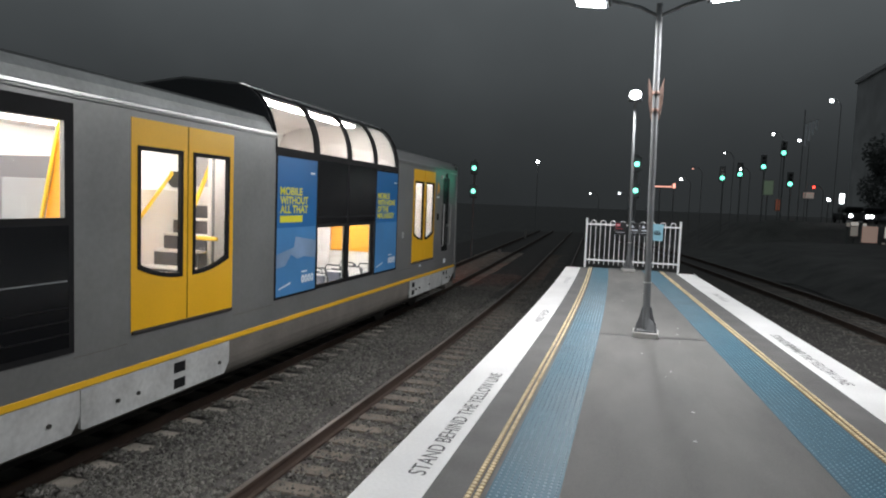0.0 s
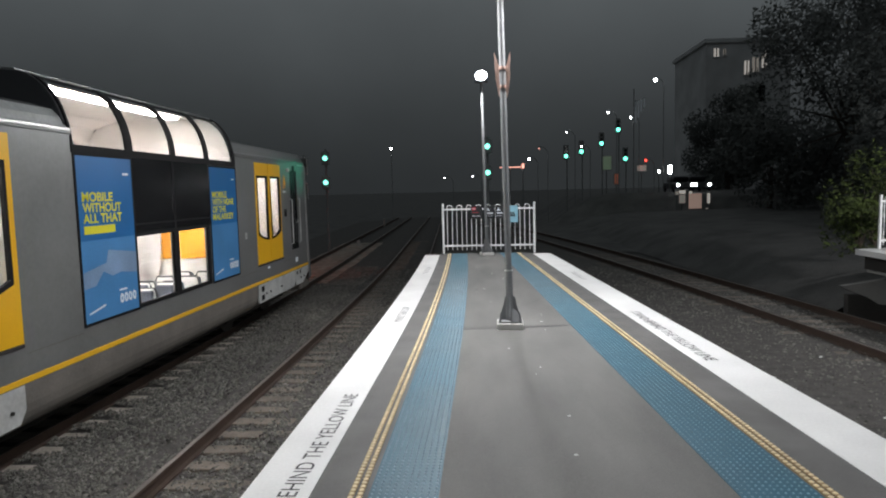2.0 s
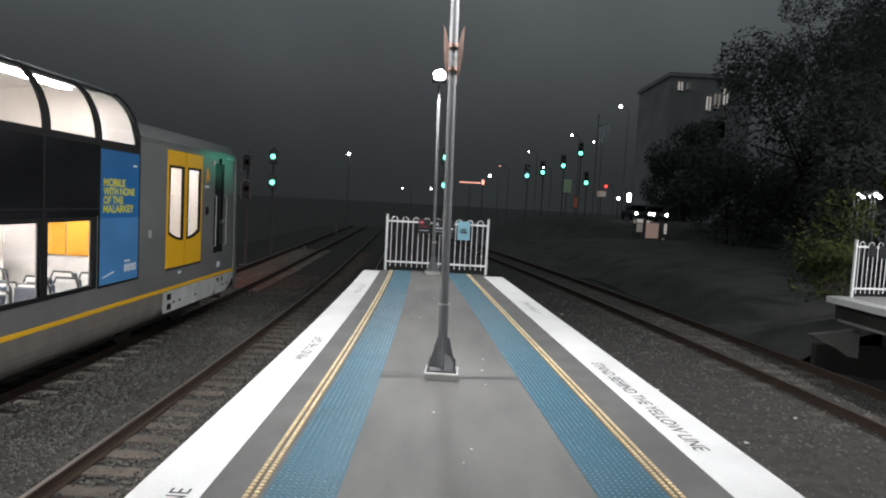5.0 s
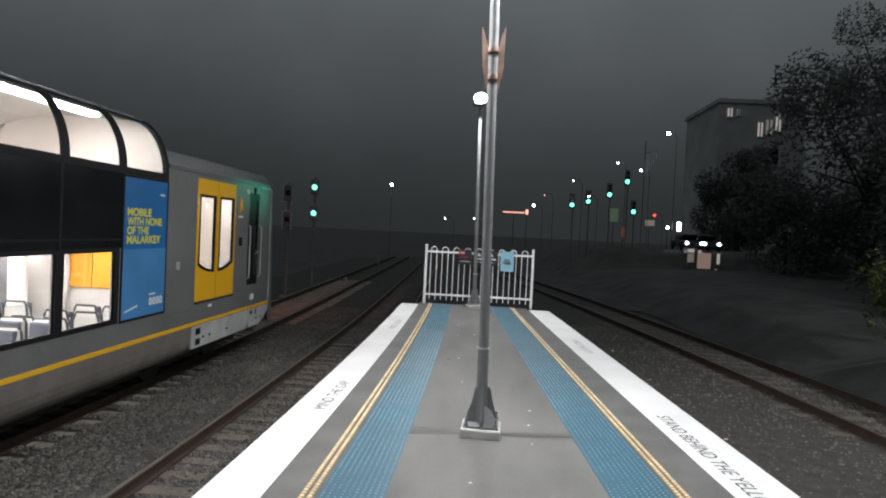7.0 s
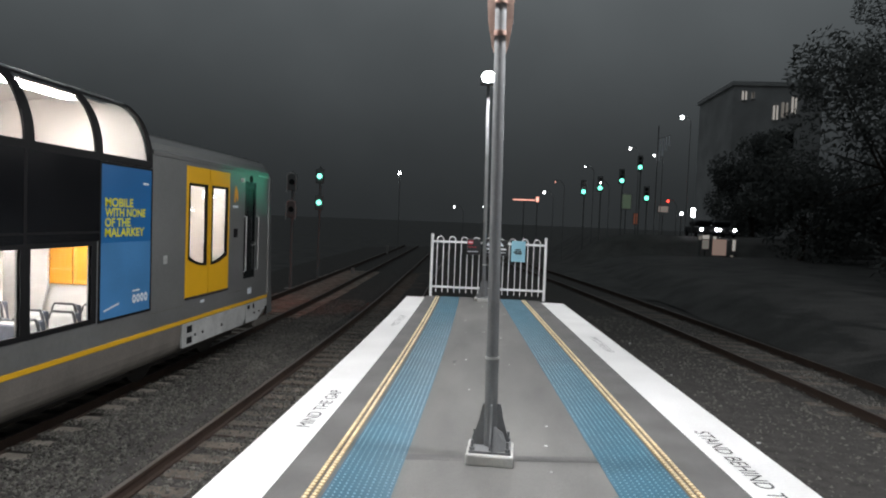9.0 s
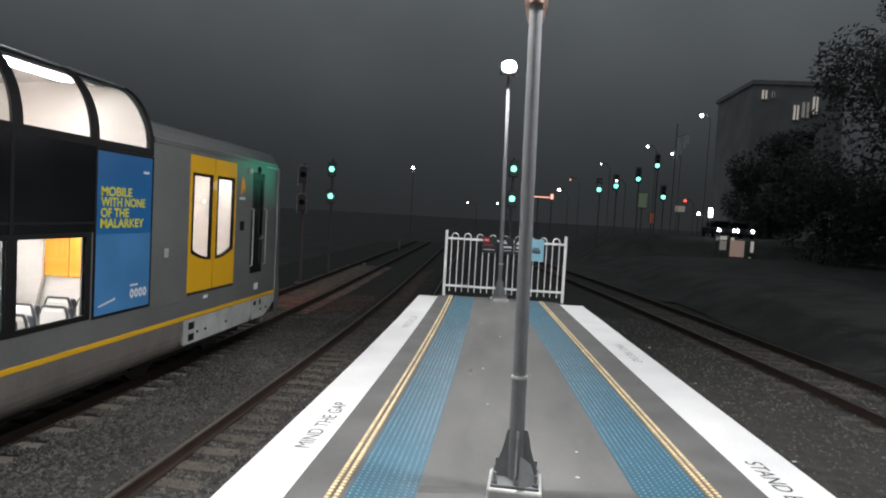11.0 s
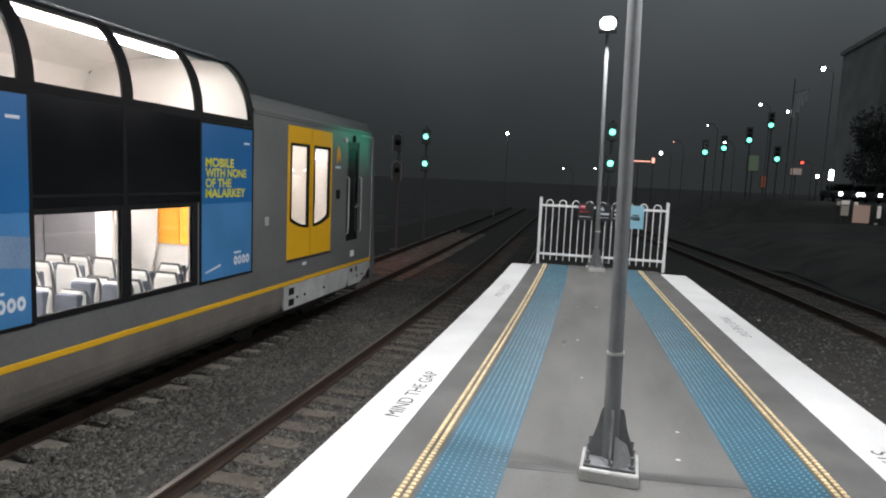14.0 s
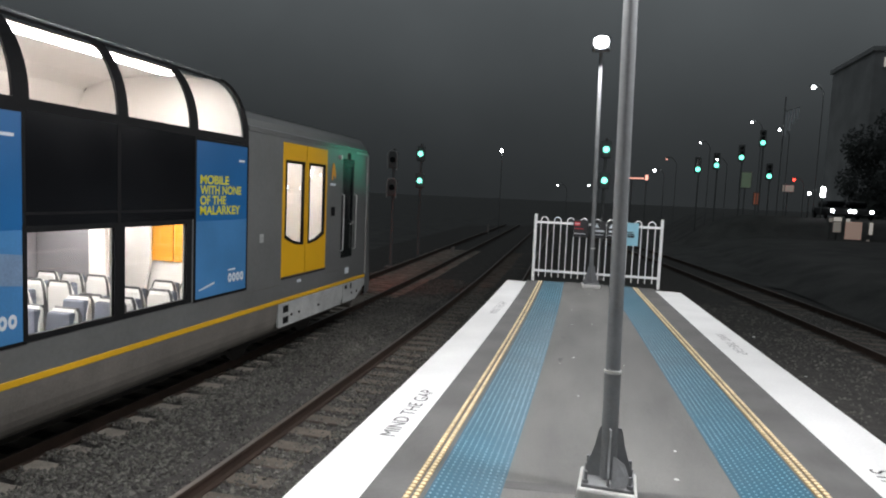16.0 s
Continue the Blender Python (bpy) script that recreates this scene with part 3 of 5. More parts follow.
part("panel_joint", boxed(SIDE, SIDE + 0.016, 9.71, 12.17, 1.20, 1.225), "rubber", train)
frame_holes = [rect(a, b, 0.115, 1.045) for a, b in WIN]
part("window_frame", plate(bmesh.new(), rect(9.68, 12.12, 0.055, 1.10), frame_holes, SIDE - 0.03, SIDE + 0.013), "rubber", train, "black rubber window surround")
for a, b in WIN:
    part("window_pane", boxed(SIDE - 0.02, SIDE - 0.012, a, b, 0.115, 1.045), "glass", train)

# rear window with dark louvred panel below
part("window_frame", plate(bmesh.new(), rect(2.8, 4.99, 0.04, 2.285), [rect(2.9, 4.90, 1.27, 2.12)], SIDE, SIDE + 0.012), "rubber", train, "black window surround")
part("window_pane", boxed(SIDE - 0.02, SIDE - 0.012, 2.9, 4.90, 1.27, 2.12), "glass", train)
louvre = part("louvre_panel", boxed(SIDE + 0.012, SIDE + 0.016, 2.85, 4.93, 0.10, 1.20), "black_glass", train, "black panel below the window")
part("trim_line", boxed(SIDE + 0.016, SIDE + 0.030, 2.85, 4.90, 0.70, 0.712), "galvanised", louvre, "thin pale trim line")
for z in (0.22, 0.34, 0.46):
    part("louvre", boxed(SIDE + 0.016, SIDE + 0.026, 2.85, 4.92, z, z + 0.012), "rubber", louvre)


for a, b in ((5.0, D1[0] - 0.05), (D1[1] + 0.05, DECK0), (DECK1 + 0.05, D2[0] - 0.05), (D2[1] + 0.05, 16.85)):
    part("seam", boxed(SIDE + 0.0005, SIDE + 0.003, a, b, -0.02, -0.014), "skirt", train, "fine panel seam")


# doors: two leaves each, with a shaped window
def door_leaf(y0, y1, z0, z1, outer_left):
    leafy = part("door_leaf", plate(bmesh.new(), rect(y0, y1, z0, z1), [pane_shape(y0, y1, outer_left, 0.0)], SIDE - 0.035, SIDE + 0.004), "yellow", train, "yellow door leaf")
    part("window_rubber", plate(bmesh.new(), pane_shape(y0, y1, outer_left, 0.0), [pane_shape(y0, y1, outer_left, 0.045)], SIDE - 0.03, SIDE + 0.012), "rubber", leafy, "black rubber window seal")
    part("window_pane", plate(bmesh.new(), pane_shape(y0, y1, outer_left, 0.03), [], SIDE - 0.018, SIDE - 0.012), "glass", leafy)
    return leafy


def pane_shape(y0, y1, outer_left, inset):
    """Tall pane whose lower edge sweeps up towards the jamb."""
    a, b = (y0 + 0.085, y1 - 0.075) if outer_left else (y0 + 0.075, y1 - 0.085)
    a, b, top, low_z, high_z = a + inset, b - inset, 1.99 - inset, 0.59 + inset, 0.73 + inset
    n = 7
    sweep_up = []
    for i in range(n + 1):
        u = i / n
        z = low_z + (high_z - low_z) * u * u
        sweep_up.append((b - (b - a) * u, z) if outer_left else (a + (b - a) * u, z))
    if outer_left:
        return [(a, top), *sweep_up[::-1], (b, top)]
    return [(a, top), *sweep_up, (b, top)]


for y0, y1 in (D1, D2):
    mid = (y0 + y1) / 2
    door_leaf(y0 - 0.004, mid - 0.010, 0.086, 2.264, True)
    door_leaf(mid + 0.010, y1 + 0.004, 0.086, 2.264, False)
    part("door_seal", boxed(SIDE - 0.03, SIDE - 0.004, mid - 0.0105, mid + 0.0105, 0.09, 2.26), "rubber", train)
    part("sill", boxed(SIDE - 0.04, SIDE + 0.02, y0 + 0.01, y1 - 0.01, 0.06, 0.098, bevel=0.004), "underbody", train, "dark door sill")
part("label_plate", boxed(SIDE + 0.001, SIDE + 0.005, 15.05, 15.20, -0.05, 0.0), "ad_white", train, "small white label")
part("hatch", boxed(SIDE + 0.001, SIDE + 0.006, 16.40, 16.58, 1.05, 1.22), "rubber", train, "small dark flap")
part("emblem", plate(bmesh.new(), [(16.39, 1.72), (16.45, 1.72), (16.47, 1.84), (16.56, 1.74), (16.58, 1.86), (16.52, 2.00), (16.45, 2.05), (16.40, 1.92)], [], SIDE + 0.001, SIDE + 0.005), "orange", train, "small orange emblem")
part("emblem_bar", boxed(SIDE + 0.001, SIDE + 0.005, 16.34, 16.58, 1.62, 1.665), "ad_white", train)
part("number_plate", boxed(SIDE + 0.001, SIDE + 0.005, 17.16, 17.36, -0.13, -0.01), "ad_white", train, "white number panel with plain bars")
part("hatch", boxed(SIDE + 0.001, SIDE + 0.006, 13.78, 13.90, 0.70, 0.83, bevel=0.002), "body_light", train, "small latch plate")

# cab: side door with window, raked front
cab = part("cab_door", plate(bmesh.new(), rect(16.93, 17.53, 0.20, 2.16), [rect(17.03, 17.45, 0.95, 2.02)], SIDE - 0.045, SIDE - 0.008), "lens_dark", train, "dark recessed cab door")
part("cab_window", boxed(SIDE - 0.03, SIDE - 0.022, 17.03, 17.45, 0.95, 2.02), "black_glass", cab)
part("door_handle", sweep(bmesh.new(), [(SIDE - 0.01, 17.40, 0.86), (SIDE + 0.03, 17.40, 0.88), (SIDE + 0.03, 17.50, 0.90), (SIDE - 0.01, 17.50, 0.92)], 0.012, 6), "plinth", cab, "pale door handle")
part("lamp_housing", rod(bmesh.new(), (SIDE - 0.01, 17.22, 2.22), (SIDE + 0.02, 17.22, 2.22), 0.07, n=20), "rubber", train, "dark lamp housing over the cab door")
for y in (16.90, 17.56):
    part("grab_rail", sweep(bmesh.new(), [(SIDE, y, 0.35), (SIDE + 0.05, y, 0.37), (SIDE + 0.05, y, 1.45), (SIDE, y, 1.47)], 0.014), "body_light", train, "pale steel grab rail")
nose = bmesh.new()
sec = [(SIDE, -0.70), (SIDE, 2.36), (SIDE - 0.25, 2.66), (T_TRAIN, 2.80), (FAR + 0.25, 2.66), (FAR, 2.36), (FAR, -0.70)]
rings = []
for k, (dy, sx) in enumerate(((0, 1), (0.25, 0.97), (0.42, 0.90))):
    rings.append([nose.verts.new((T_TRAIN + (x - T_TRAIN) * sx, Y1 + dy + 0.16 * (2.4 - z) / 3 * (k + 0.3), z - 0.05 * k * (z > 2))) for x, z in sec])
for a, b in zip(rings, rings[1:]):
    for j in range(len(sec)):
        nose.faces.new((a[j], a[(j + 1) % len(sec)], b[(j + 1) % len(sec)], b[j]))
nose.faces.new(rings[-1])
part("cab_front", nose, "body", train, "grey raked cab front")
part("corner_line", sweep(bmesh.new(), [(SIDE + 0.003, Y1 + 0.048 * (2.4 - z) / 3 + 0.004, z) for z in (-0.24, 0.4, 1.1, 1.8, 2.33)], 0.012, 6), "body_light", train, "pale line along the cab corner")
# thin pale strip paints the highlight on the upper cab corner
part("corner_highlight", boxed(SIDE - 0.02, SIDE + 0.012, 17.62, Y1 + 0.01, 2.30, 2.335, bevel=0.004), "body_light", train, "pale strip for the highlight on the top cab corner")
part("front_skirt", boxed(FAR + 0.2, SIDE - 0.1, 17.9, 18.7, -0.95, -0.60, bevel=0.06), "skirt", train, "grey front skirt")
for x in (-7.45, -5.40):
    part("tail_lamp", rod(bmesh.new(), (x, 18.80, 0.35), (x, 18.95, 0.35), 0.07, n=16), "star_red", train, "red tail lamp")
part("marker_lamp", rod(bmesh.new(), (SIDE, 16.75, 2.17), (SIDE + 0.05, 16.75, 2.17), 0.045, n=14), "lining", train, "round marker lamp")


# adverts on the flank
FLANK = Matrix(((0, 0, 1, 0), (1, 0, 0, 0), (0, 1, 0, 0), (0, 0, 0, 1)))


def advert(y0, y1, z0, z1, lines, misty):
    a = part("advert_panel", boxed(SIDE, SIDE + 0.008, y0, y1, z0, z1), "ad_blue", train, "blue advert with yellow lettering")
    part("advert_edge", plate(bmesh.new(), rect(y0 - 0.03, y1 + 0.03, z0 - 0.03, z1 + 0.03), [rect(y0 + 0.004, y1 - 0.004, z0 + 0.004, z1 - 0.004)], SIDE, SIDE + 0.011), "rubber", a)
    # paler tone stands for cabin light coming through the perforated film
    part("advert_lower", boxed(SIDE + 0.008, SIDE + 0.010, y0 + 0.005, y1 - 0.005, z0 + 0.005, 1.07), "ad_pale", a, "lower half of the advert, paled for cabin light behind it")
    if misty:
        part("advert_mist", plate(bmesh.new(), [(y0 + 0.01, z0 + 0.42), (y0 + 0.25, z0 + 0.44), (y0 + 0.42, z0 + 0.60), (y0 + 0.62, z0 + 0.52), (y1 - 0.4, z0 + 0.55), (y1 - 0.01, z0 + 0.50), (y1 - 0.01, z0 + 0.78), (y0 + 0.55, z0 + 0.86), (y0 + 0.50, z0 + 0.70), (y0 + 0.01, z0 + 0.62)], [], SIDE + 0.010, SIDE + 0.0115), "ad_mist", a, "misty band")
    part("swoosh", plate(bmesh.new(), [(y0 + 0.08, z0 + 0.10), (y0 + 0.42, z0 + 0.16), (y0 + 0.42, z0 + 0.19), (y0 + 0.08, z0 + 0.12)], [], SIDE + 0.010, SIDE + 0.012), "ad_white", a)
    # trade mark as plain white shapes
    for i in range(4):
        yy = y1 - 0.46 + 0.10 * i
        part("mark", plate(bmesh.new(), [(yy + 0.045 + 0.045 * math.cos(q * math.pi / 6), z0 + 0.20 + 0.065 * math.sin(q * math.pi / 6)) for q in range(12)], [[(yy + 0.045 + 0.018 * math.cos(q * math.pi / 4), z0 + 0.20 + 0.028 * math.sin(q * math.pi / 4)) for q in range(8)]], SIDE + 0.010, SIDE + 0.013), "ad_white", a)
    part("mark_bar", boxed(SIDE + 0.010, SIDE + 0.012, y1 - 0.46, y1 - 0.28, z0 + 0.30, z0 + 0.325), "ad_white", a)
    part("mark_bar", boxed(SIDE + 0.008, SIDE + 0.010, y1 - 0.22, y1 - 0.08, z1 - 0.22, z1 - 0.19), "ad_white", a)
    z = 1.545
    for text, width in lines:
        m = Matrix.Translation((SIDE, y0 + 0.085, z)) @ FLANK
        if text:
            words("letter", text, "ad_yellow", a, m, 0.116, width * 1.04, 0.010, 0.027)
        else:
            part("bar", boxed(SIDE + 0.008, SIDE + 0.012, y0 + 0.085, y0 + 0.085 + width, z, z + 0.098), "ad_yellow", a)
        z -= 0.132


advert(12.20, 13.40, 0.07, 2.09, (("MOBILE", 0.62), ("WITH NONE", 0.92), ("OF THE", 0.56), ("MALARKEY", 0.90)), False)
advert(8.48, 9.69, 0.07, 2.10, (("MOBILE", 0.62), ("WITHOUT", 0.80), ("ALL THAT", 0.80), ("", 0.66)), True)

# ---- train interior ----
# lower and upper decks
part("lower_floor", boxed(FAR, SIDE - 0.36, DECK0, DECK1, -0.92, -0.86), "tread", train)
part("middle_floor", boxed(FAR, SIDE - 0.06, DECK0, DECK1, 1.12, 1.22), "lining", train, "white lower ceiling")
part("far_lining", plate(bmesh.new(), rect(DECK0, DECK1, -0.86, 1.12), [rect(8.8, 13.1, 0.05, 1.0)], FAR, FAR + 0.03), "lining", train)
part("far_window", boxed(FAR + 0.002, FAR + 0.012, 8.8, 13.1, 0.05, 1.0), "far_glass", train, "grey dimmed far window")
part("far_lining", extrude(bmesh.new(), [(FAR + 0.05, 1.22), (FAR + 0.05, 2.3), (FAR + 0.3, 2.9), (FAR + 0.7, 3.03), (T_TRAIN, 3.10), (SIDE - 0.7, 3.03), (SIDE - 0.72, 3.05), (T_TRAIN, 3.13), (FAR + 0.68, 3.06), (FAR + 0.26, 2.93), (FAR + 0.02, 2.3), (FAR + 0.02, 1.22)], DECK0 + 0.03, DECK1 - 0.03, True), "lining", train, "white upper-deck lining")
for y in (DECK0 + 0.03, DECK1 - 0.03):
    inner = [(x - 0.06, z - 0.03) for x, z in arc]
    part("bulkhead", extrude(bmesh.new(), [(FAR + 0.05, 1.22), (SIDE - 0.08, 1.22), *inner, (T_TRAIN, 3.09), *[(2 * T_TRAIN - x, z) for x, z in inner[:2:-1]]], y - 0.012, y + 0.012, True), "lining", train)
part("bulkhead", boxed(FAR + 0.04, SIDE - 0.15, DECK0 + 0.0, DECK0 + 0.03, -0.72, 1.12), "lining", train)
part("bulkhead", boxed(FAR + 0.04, SIDE - 0.15, DECK1 - 0.05, DECK1 - 0.02, -0.72, 1.12), "lining", train)
for a, b in ((-6.48, -6.06), (-6.04, -5.45)):
    part("orange_screen", boxed(a, b, DECK1 - 0.09, DECK1 - 0.055, 0.38, 1.10, bevel=0.01), "orange", train, "orange luggage screen")
part("stair_panel", extrude(bmesh.new(), [(-7.05, -0.30), (-6.55, -0.30), (-6.40, 0.35), (-6.40, 1.10), (-7.05, 1.10)], DECK1 - 0.16, DECK1 - 0.11, True), "lining", train, "white slanted stair panel")
part("pillar", boxed(-7.0, -6.72, 12.74, 12.82, -0.86, 1.10, bevel=0.015), "lining", train, "white pillar beside the partition")
part("partition", boxed(-7.9, -7.0, 12.75, 12.80, -0.86, 1.10, bevel=0.01), "far_glass", train, "grey smoked partition")
for x in (-5.75, -7.05):
    part("tube_light", boxed(x - 0.05, x + 0.05, DECK0 + 0.3, DECK1 - 0.3, 1.095, 1.118), "tube", train, "long white tube light")
part("tube_light", boxed(-5.86, -5.69, DECK0 + 0.25, DECK1 - 0.6, 2.990, 3.008, bevel=0.006), "diffuser", train, "wide white light diffuser")


def seat(x, y, z, facing):
    """A high seat; facing 1 looks towards larger y."""
    f = facing
    prof = [(-0.20, -0.10), (-0.24, 0.30), (-0.27, 0.62), (-0.25, 0.68), (-0.21, 0.68), (-0.18, 0.60), (-0.14, 0.28), (-0.10, -0.10)]
    bm = bmesh.new()
    a = [bm.verts.new((x - 0.21 + 0.085 * max(0, q), y + f * p, z + 0.38 + q)) for p, q in prof]
    b = [bm.verts.new((x + 0.21 - 0.085 * max(0, q), y + f * p, z + 0.38 + q)) for p, q in prof]
    for i in range(len(prof)):
        j = (i + 1) % len(prof)
        bm.faces.new((a[i], a[j], b[j], b[i]))
    bm.faces.new(a)
    bm.faces.new(b[::-1])
    bmesh.ops.bevel(bm, geom=[e for e in bm.edges if abs(e.verts[0].co.x - e.verts[1].co.x) < 0.01 and e.verts[0].co.z > z + 0.9], offset=0.02, segments=2, affect="EDGES")
    shell = part("seat", bm, "seat_shell", train, "white seat shell with grey cushion")
    bm = boxed(x - 0.19, x + 0.19, y - 0.12 * (f > 0) - 0.42 * (f < 0), y + 0.42 * (f > 0) + 0.12 * (f < 0), z + 0.30, z + 0.42, bevel=0.03)
    part("cushion", bm, "seat", shell)
    y0, y1 = sorted((y - f * 0.135, y - f * 0.18))
    bm = boxed(x - 0.19, x + 0.19, min(y0, y1), max(y0, y1) + 0.05, z + 0.42, z + 1.035, bevel=0.022)
    for v in bm.verts:
        v.co.x = x + (v.co.x - x) * (1 - 0.26 * (v.co.z - z - 0.42) / 0.62)
    part("back_cushion", bm, "seat", shell)
    part("seat_rim", sweep(bmesh.new(), [(x - 0.212, y - f * 0.22, z + 0.45), (x - 0.165, y - f * 0.25, z + 1.0), (x - 0.135, y - f * 0.25, z + 1.06), (x + 0.135, y - f * 0.25, z + 1.06), (x + 0.165, y - f * 0.25, z + 1.0), (x + 0.212, y - f * 0.22, z + 0.45)], 0.018, 6), "tread", shell, "dark grey seat rim")
    return shell


for i, y in enumerate((8.95, 9.60, 10.30, 10.95, 11.60, 12.25, 12.90)):
    for x in (-5.27, -5.70, -6.78, -7.20, -7.62):
        seat(x, y, -0.86, -1 if i < 2 or (i < 4 and x > -6) else 1)
for y in (9.3, 10.3, 11.3, 12.3):
    for x in (-5.55, -6.0):
        seat(x, y, 1.22, 1)


# vestibules
def vestibule(y0, y1, floor_z):
    part("vestibule_floor", boxed(FAR, SIDE - 0.06, y0, y1, floor_z - 0.06, floor_z), "tread", train)
    part("vestibule_ceiling", boxed(FAR, SIDE - 0.06, y0, y1, 2.33, 2.37), "lining", train)
    part("vestibule_wall", boxed(FAR + 0.002, FAR + 0.04, y0, y1, floor_z, 2.33), "lining", train)
    part("tube_light", boxed(-5.24, -5.14, y0 + 0.3, y1 - 0.3, 2.305, 2.328), "tube", train, "long white tube light")
    part("tube_light", boxed(-7.05, -6.93, y0 + 0.3, y1 - 0.3, 2.305, 2.328), "tube", train)


vestibule(1.6, DECK0 - 0.03, 0.12)
vestibule(DECK1 + 0.03, 16.60, 0.12)
part("cab_wall", boxed(FAR + 0.04, SIDE - 0.06, 16.60, 16.65, 0.06, 2.33), "lining", train)
part("bulkhead", boxed(FAR + 0.04, -6.35, 15.35, 15.40, 0.12, 2.33), "lining", train)
part("bulkhead", boxed(FAR + 0.04, SIDE - 0.06, 1.6, 1.65, 0.12, 2.33), "lining", train)
bm = bmesh.new()
va = [bm.verts.new((x, 5.22, z)) for x, z in ((-5.66, 0.40), (SIDE - 0.22, 0.40), (SIDE - 0.22, 2.05), (-5.30, 2.05))]
vb = [bm.verts.new((v.co.x, 5.26, v.co.z)) for v in va]
bm.faces.new(va)
bm.faces.new(vb[::-1])
for k in range(4):
    bm.faces.new((va[k], va[(k + 1) % 4], vb[(k + 1) % 4], vb[k]))
part("orange_screen", bm, "orange", train, "orange slanted draught screen")
part("grab_rail", rod(bmesh.new(), (-5.70, 5.20, 0.40), (-5.28, 5.20, 2.15), 0.02), "handrail", train, "yellow slanted grab rail")
part("grey_screen", boxed(-7.9, -5.75, 5.60, 5.64, 0.2, 1.85), "far_glass", train, "grey partition")
part("grey_screen", boxed(-6.35, -5.80, 5.50, 5.54, 0.2, 1.62, bevel=0.01), "lining_grey", train, "grey equipment cupboard")
# stairs to the upper deck
stairs = part("stair_side", extrude(bmesh.new(), [(-6.33, 0.12), (-6.28, 0.12), (-6.28, 1.55), (-6.33, 1.55)], 7.20, DECK0 - 0.07, True), "lining", train, "white stair wall")
for i in range(6):
    y = 7.28 + 0.19 * i
    part("riser", boxed(-6.28, -5.60, y, y + 0.02, 0.12 + 0.21 * i, 0.12 + 0.21 * i + 0.18), "tread", stairs, "dark grey riser")
    part("nosing", boxed(-6.28, -5.60, y - 0.02, y + 0.21, 0.12 + 0.21 * i + 0.18, 0.12 + 0.21 * i + 0.21, bevel=0.006), "lining", stairs, "white stair nosing")
part("bulkhead", boxed(-7.90, -6.34, 7.86, 7.90, 0.12, 1.26), "lining", train, "white panel beside the stairs")
part("stair_panel", boxed(-5.60, -5.54, 7.86, DECK0 - 0.04, 0.12, 2.30, bevel=0.02), "lining", train, "white curved panel beside the stairs")
part("bulkhead", boxed(-7.90, -5.60, DECK0 - 0.06, DECK0 - 0.03, 1.25, 2.33), "lining", train)
part("handrail", sweep(bmesh.new(), [(-5.15, 7.45, 0.95), (-5.66, 7.52, 0.95), (-5.72, 7.58, 1.0), (-5.72, 7.64, 1.16), (-5.72, 8.30, 2.28)], 0.028), "handrail", train, "yellow bent handrail")
part("handrail", sweep(bmesh.new(), [(-6.20, 7.05, 0.98), (-6.20, 7.15, 1.02), (-6.20, 7.90, 1.78), (-6.24, 7.94, 1.80)], 0.024), "handrail", train, "yellow bent handrail")
part("upper_opening", boxed(-6.15, -5.70, 8.345, 8.362, 1.62, 2.28), "lining_grey", train, "grey view into the upper deck")
part("grab_pole", rod(bmesh.new(), (-5.28, 7.55, 0.12), (-5.28, 7.55, 2.33), 0.018), "galvanised", train, "steel grab pole")
part("notice", rod(bmesh.new(), (-6.50, 8.36, 1.71), (-6.50, 8.34, 1.71), 0.12, n=24), "lens_dark", train, "round dark green notice")

# ---- lamp posts on the platform ----
def gusset_base(t, x, y, size, height, r, turn):
    """Grouted plinth, plate, four gussets and four bolts."""
    R = Matrix.Translation((x, y, 0)) @ pose(0, 0, 0, 0, 0, turn)

    def put(bm):
        bmesh.ops.transform(bm, matrix=R, verts=bm.verts[:])
        return bm
    h = size / 2
    part("plinth", put(boxed(-h, h, -h, h, 0.0, 0.075, bevel=0.014)), "plinth", t, "rough pale grout plinth")
    base = part("base_plate", put(boxed(-h * 0.88, h * 0.88, -h * 0.88, h * 0.88, 0.075, 0.093, bevel=0.004)), "galvanised", t)
    for i in range(4):
        bm = bmesh.new()
        prof = [(r * 0.8, 0.093), (h * 0.80, 0.093), (h * 0.80, 0.135), (h * 0.66, 0.19), (h * 0.50, 0.27), (h * 0.42, height - 0.03), (h * 0.36, height), (r * 0.8, height)]
        a = [bm.verts.new((p, -0.006, q)) for p, q in prof]
        b = [bm.verts.new((p, 0.006, q)) for p, q in prof]
        for k in range(len(prof)):
            j = (k + 1) % len(prof)
            bm.faces.new((a[k], a[j], b[j], b[k]))
        bm.faces.new(a)
        bm.faces.new(b[::-1])
        bmesh.ops.transform(bm, matrix=pose(0, 0, 0, 0, 0, 90 * i), verts=bm.verts[:])
        part("gusset", put(bm), "galvanised", t, "triangular steel gusset")
        c, s = math.cos(radians(90 * i + 45)), math.sin(radians(90 * i + 45))
        bm = rod(bmesh.new(), (c * h * 1.05, s * h * 1.05, 0.09), (c * h * 1.05, s * h * 1.05, 0.155), 0.009, n=8)
        rod(bm, (c * h * 1.05, s * h * 1.05, 0.092), (c * h * 1.05, s * h * 1.05, 0.112), 0.018, n=6)
        part("bolt", put(bm), "galvanised", base)


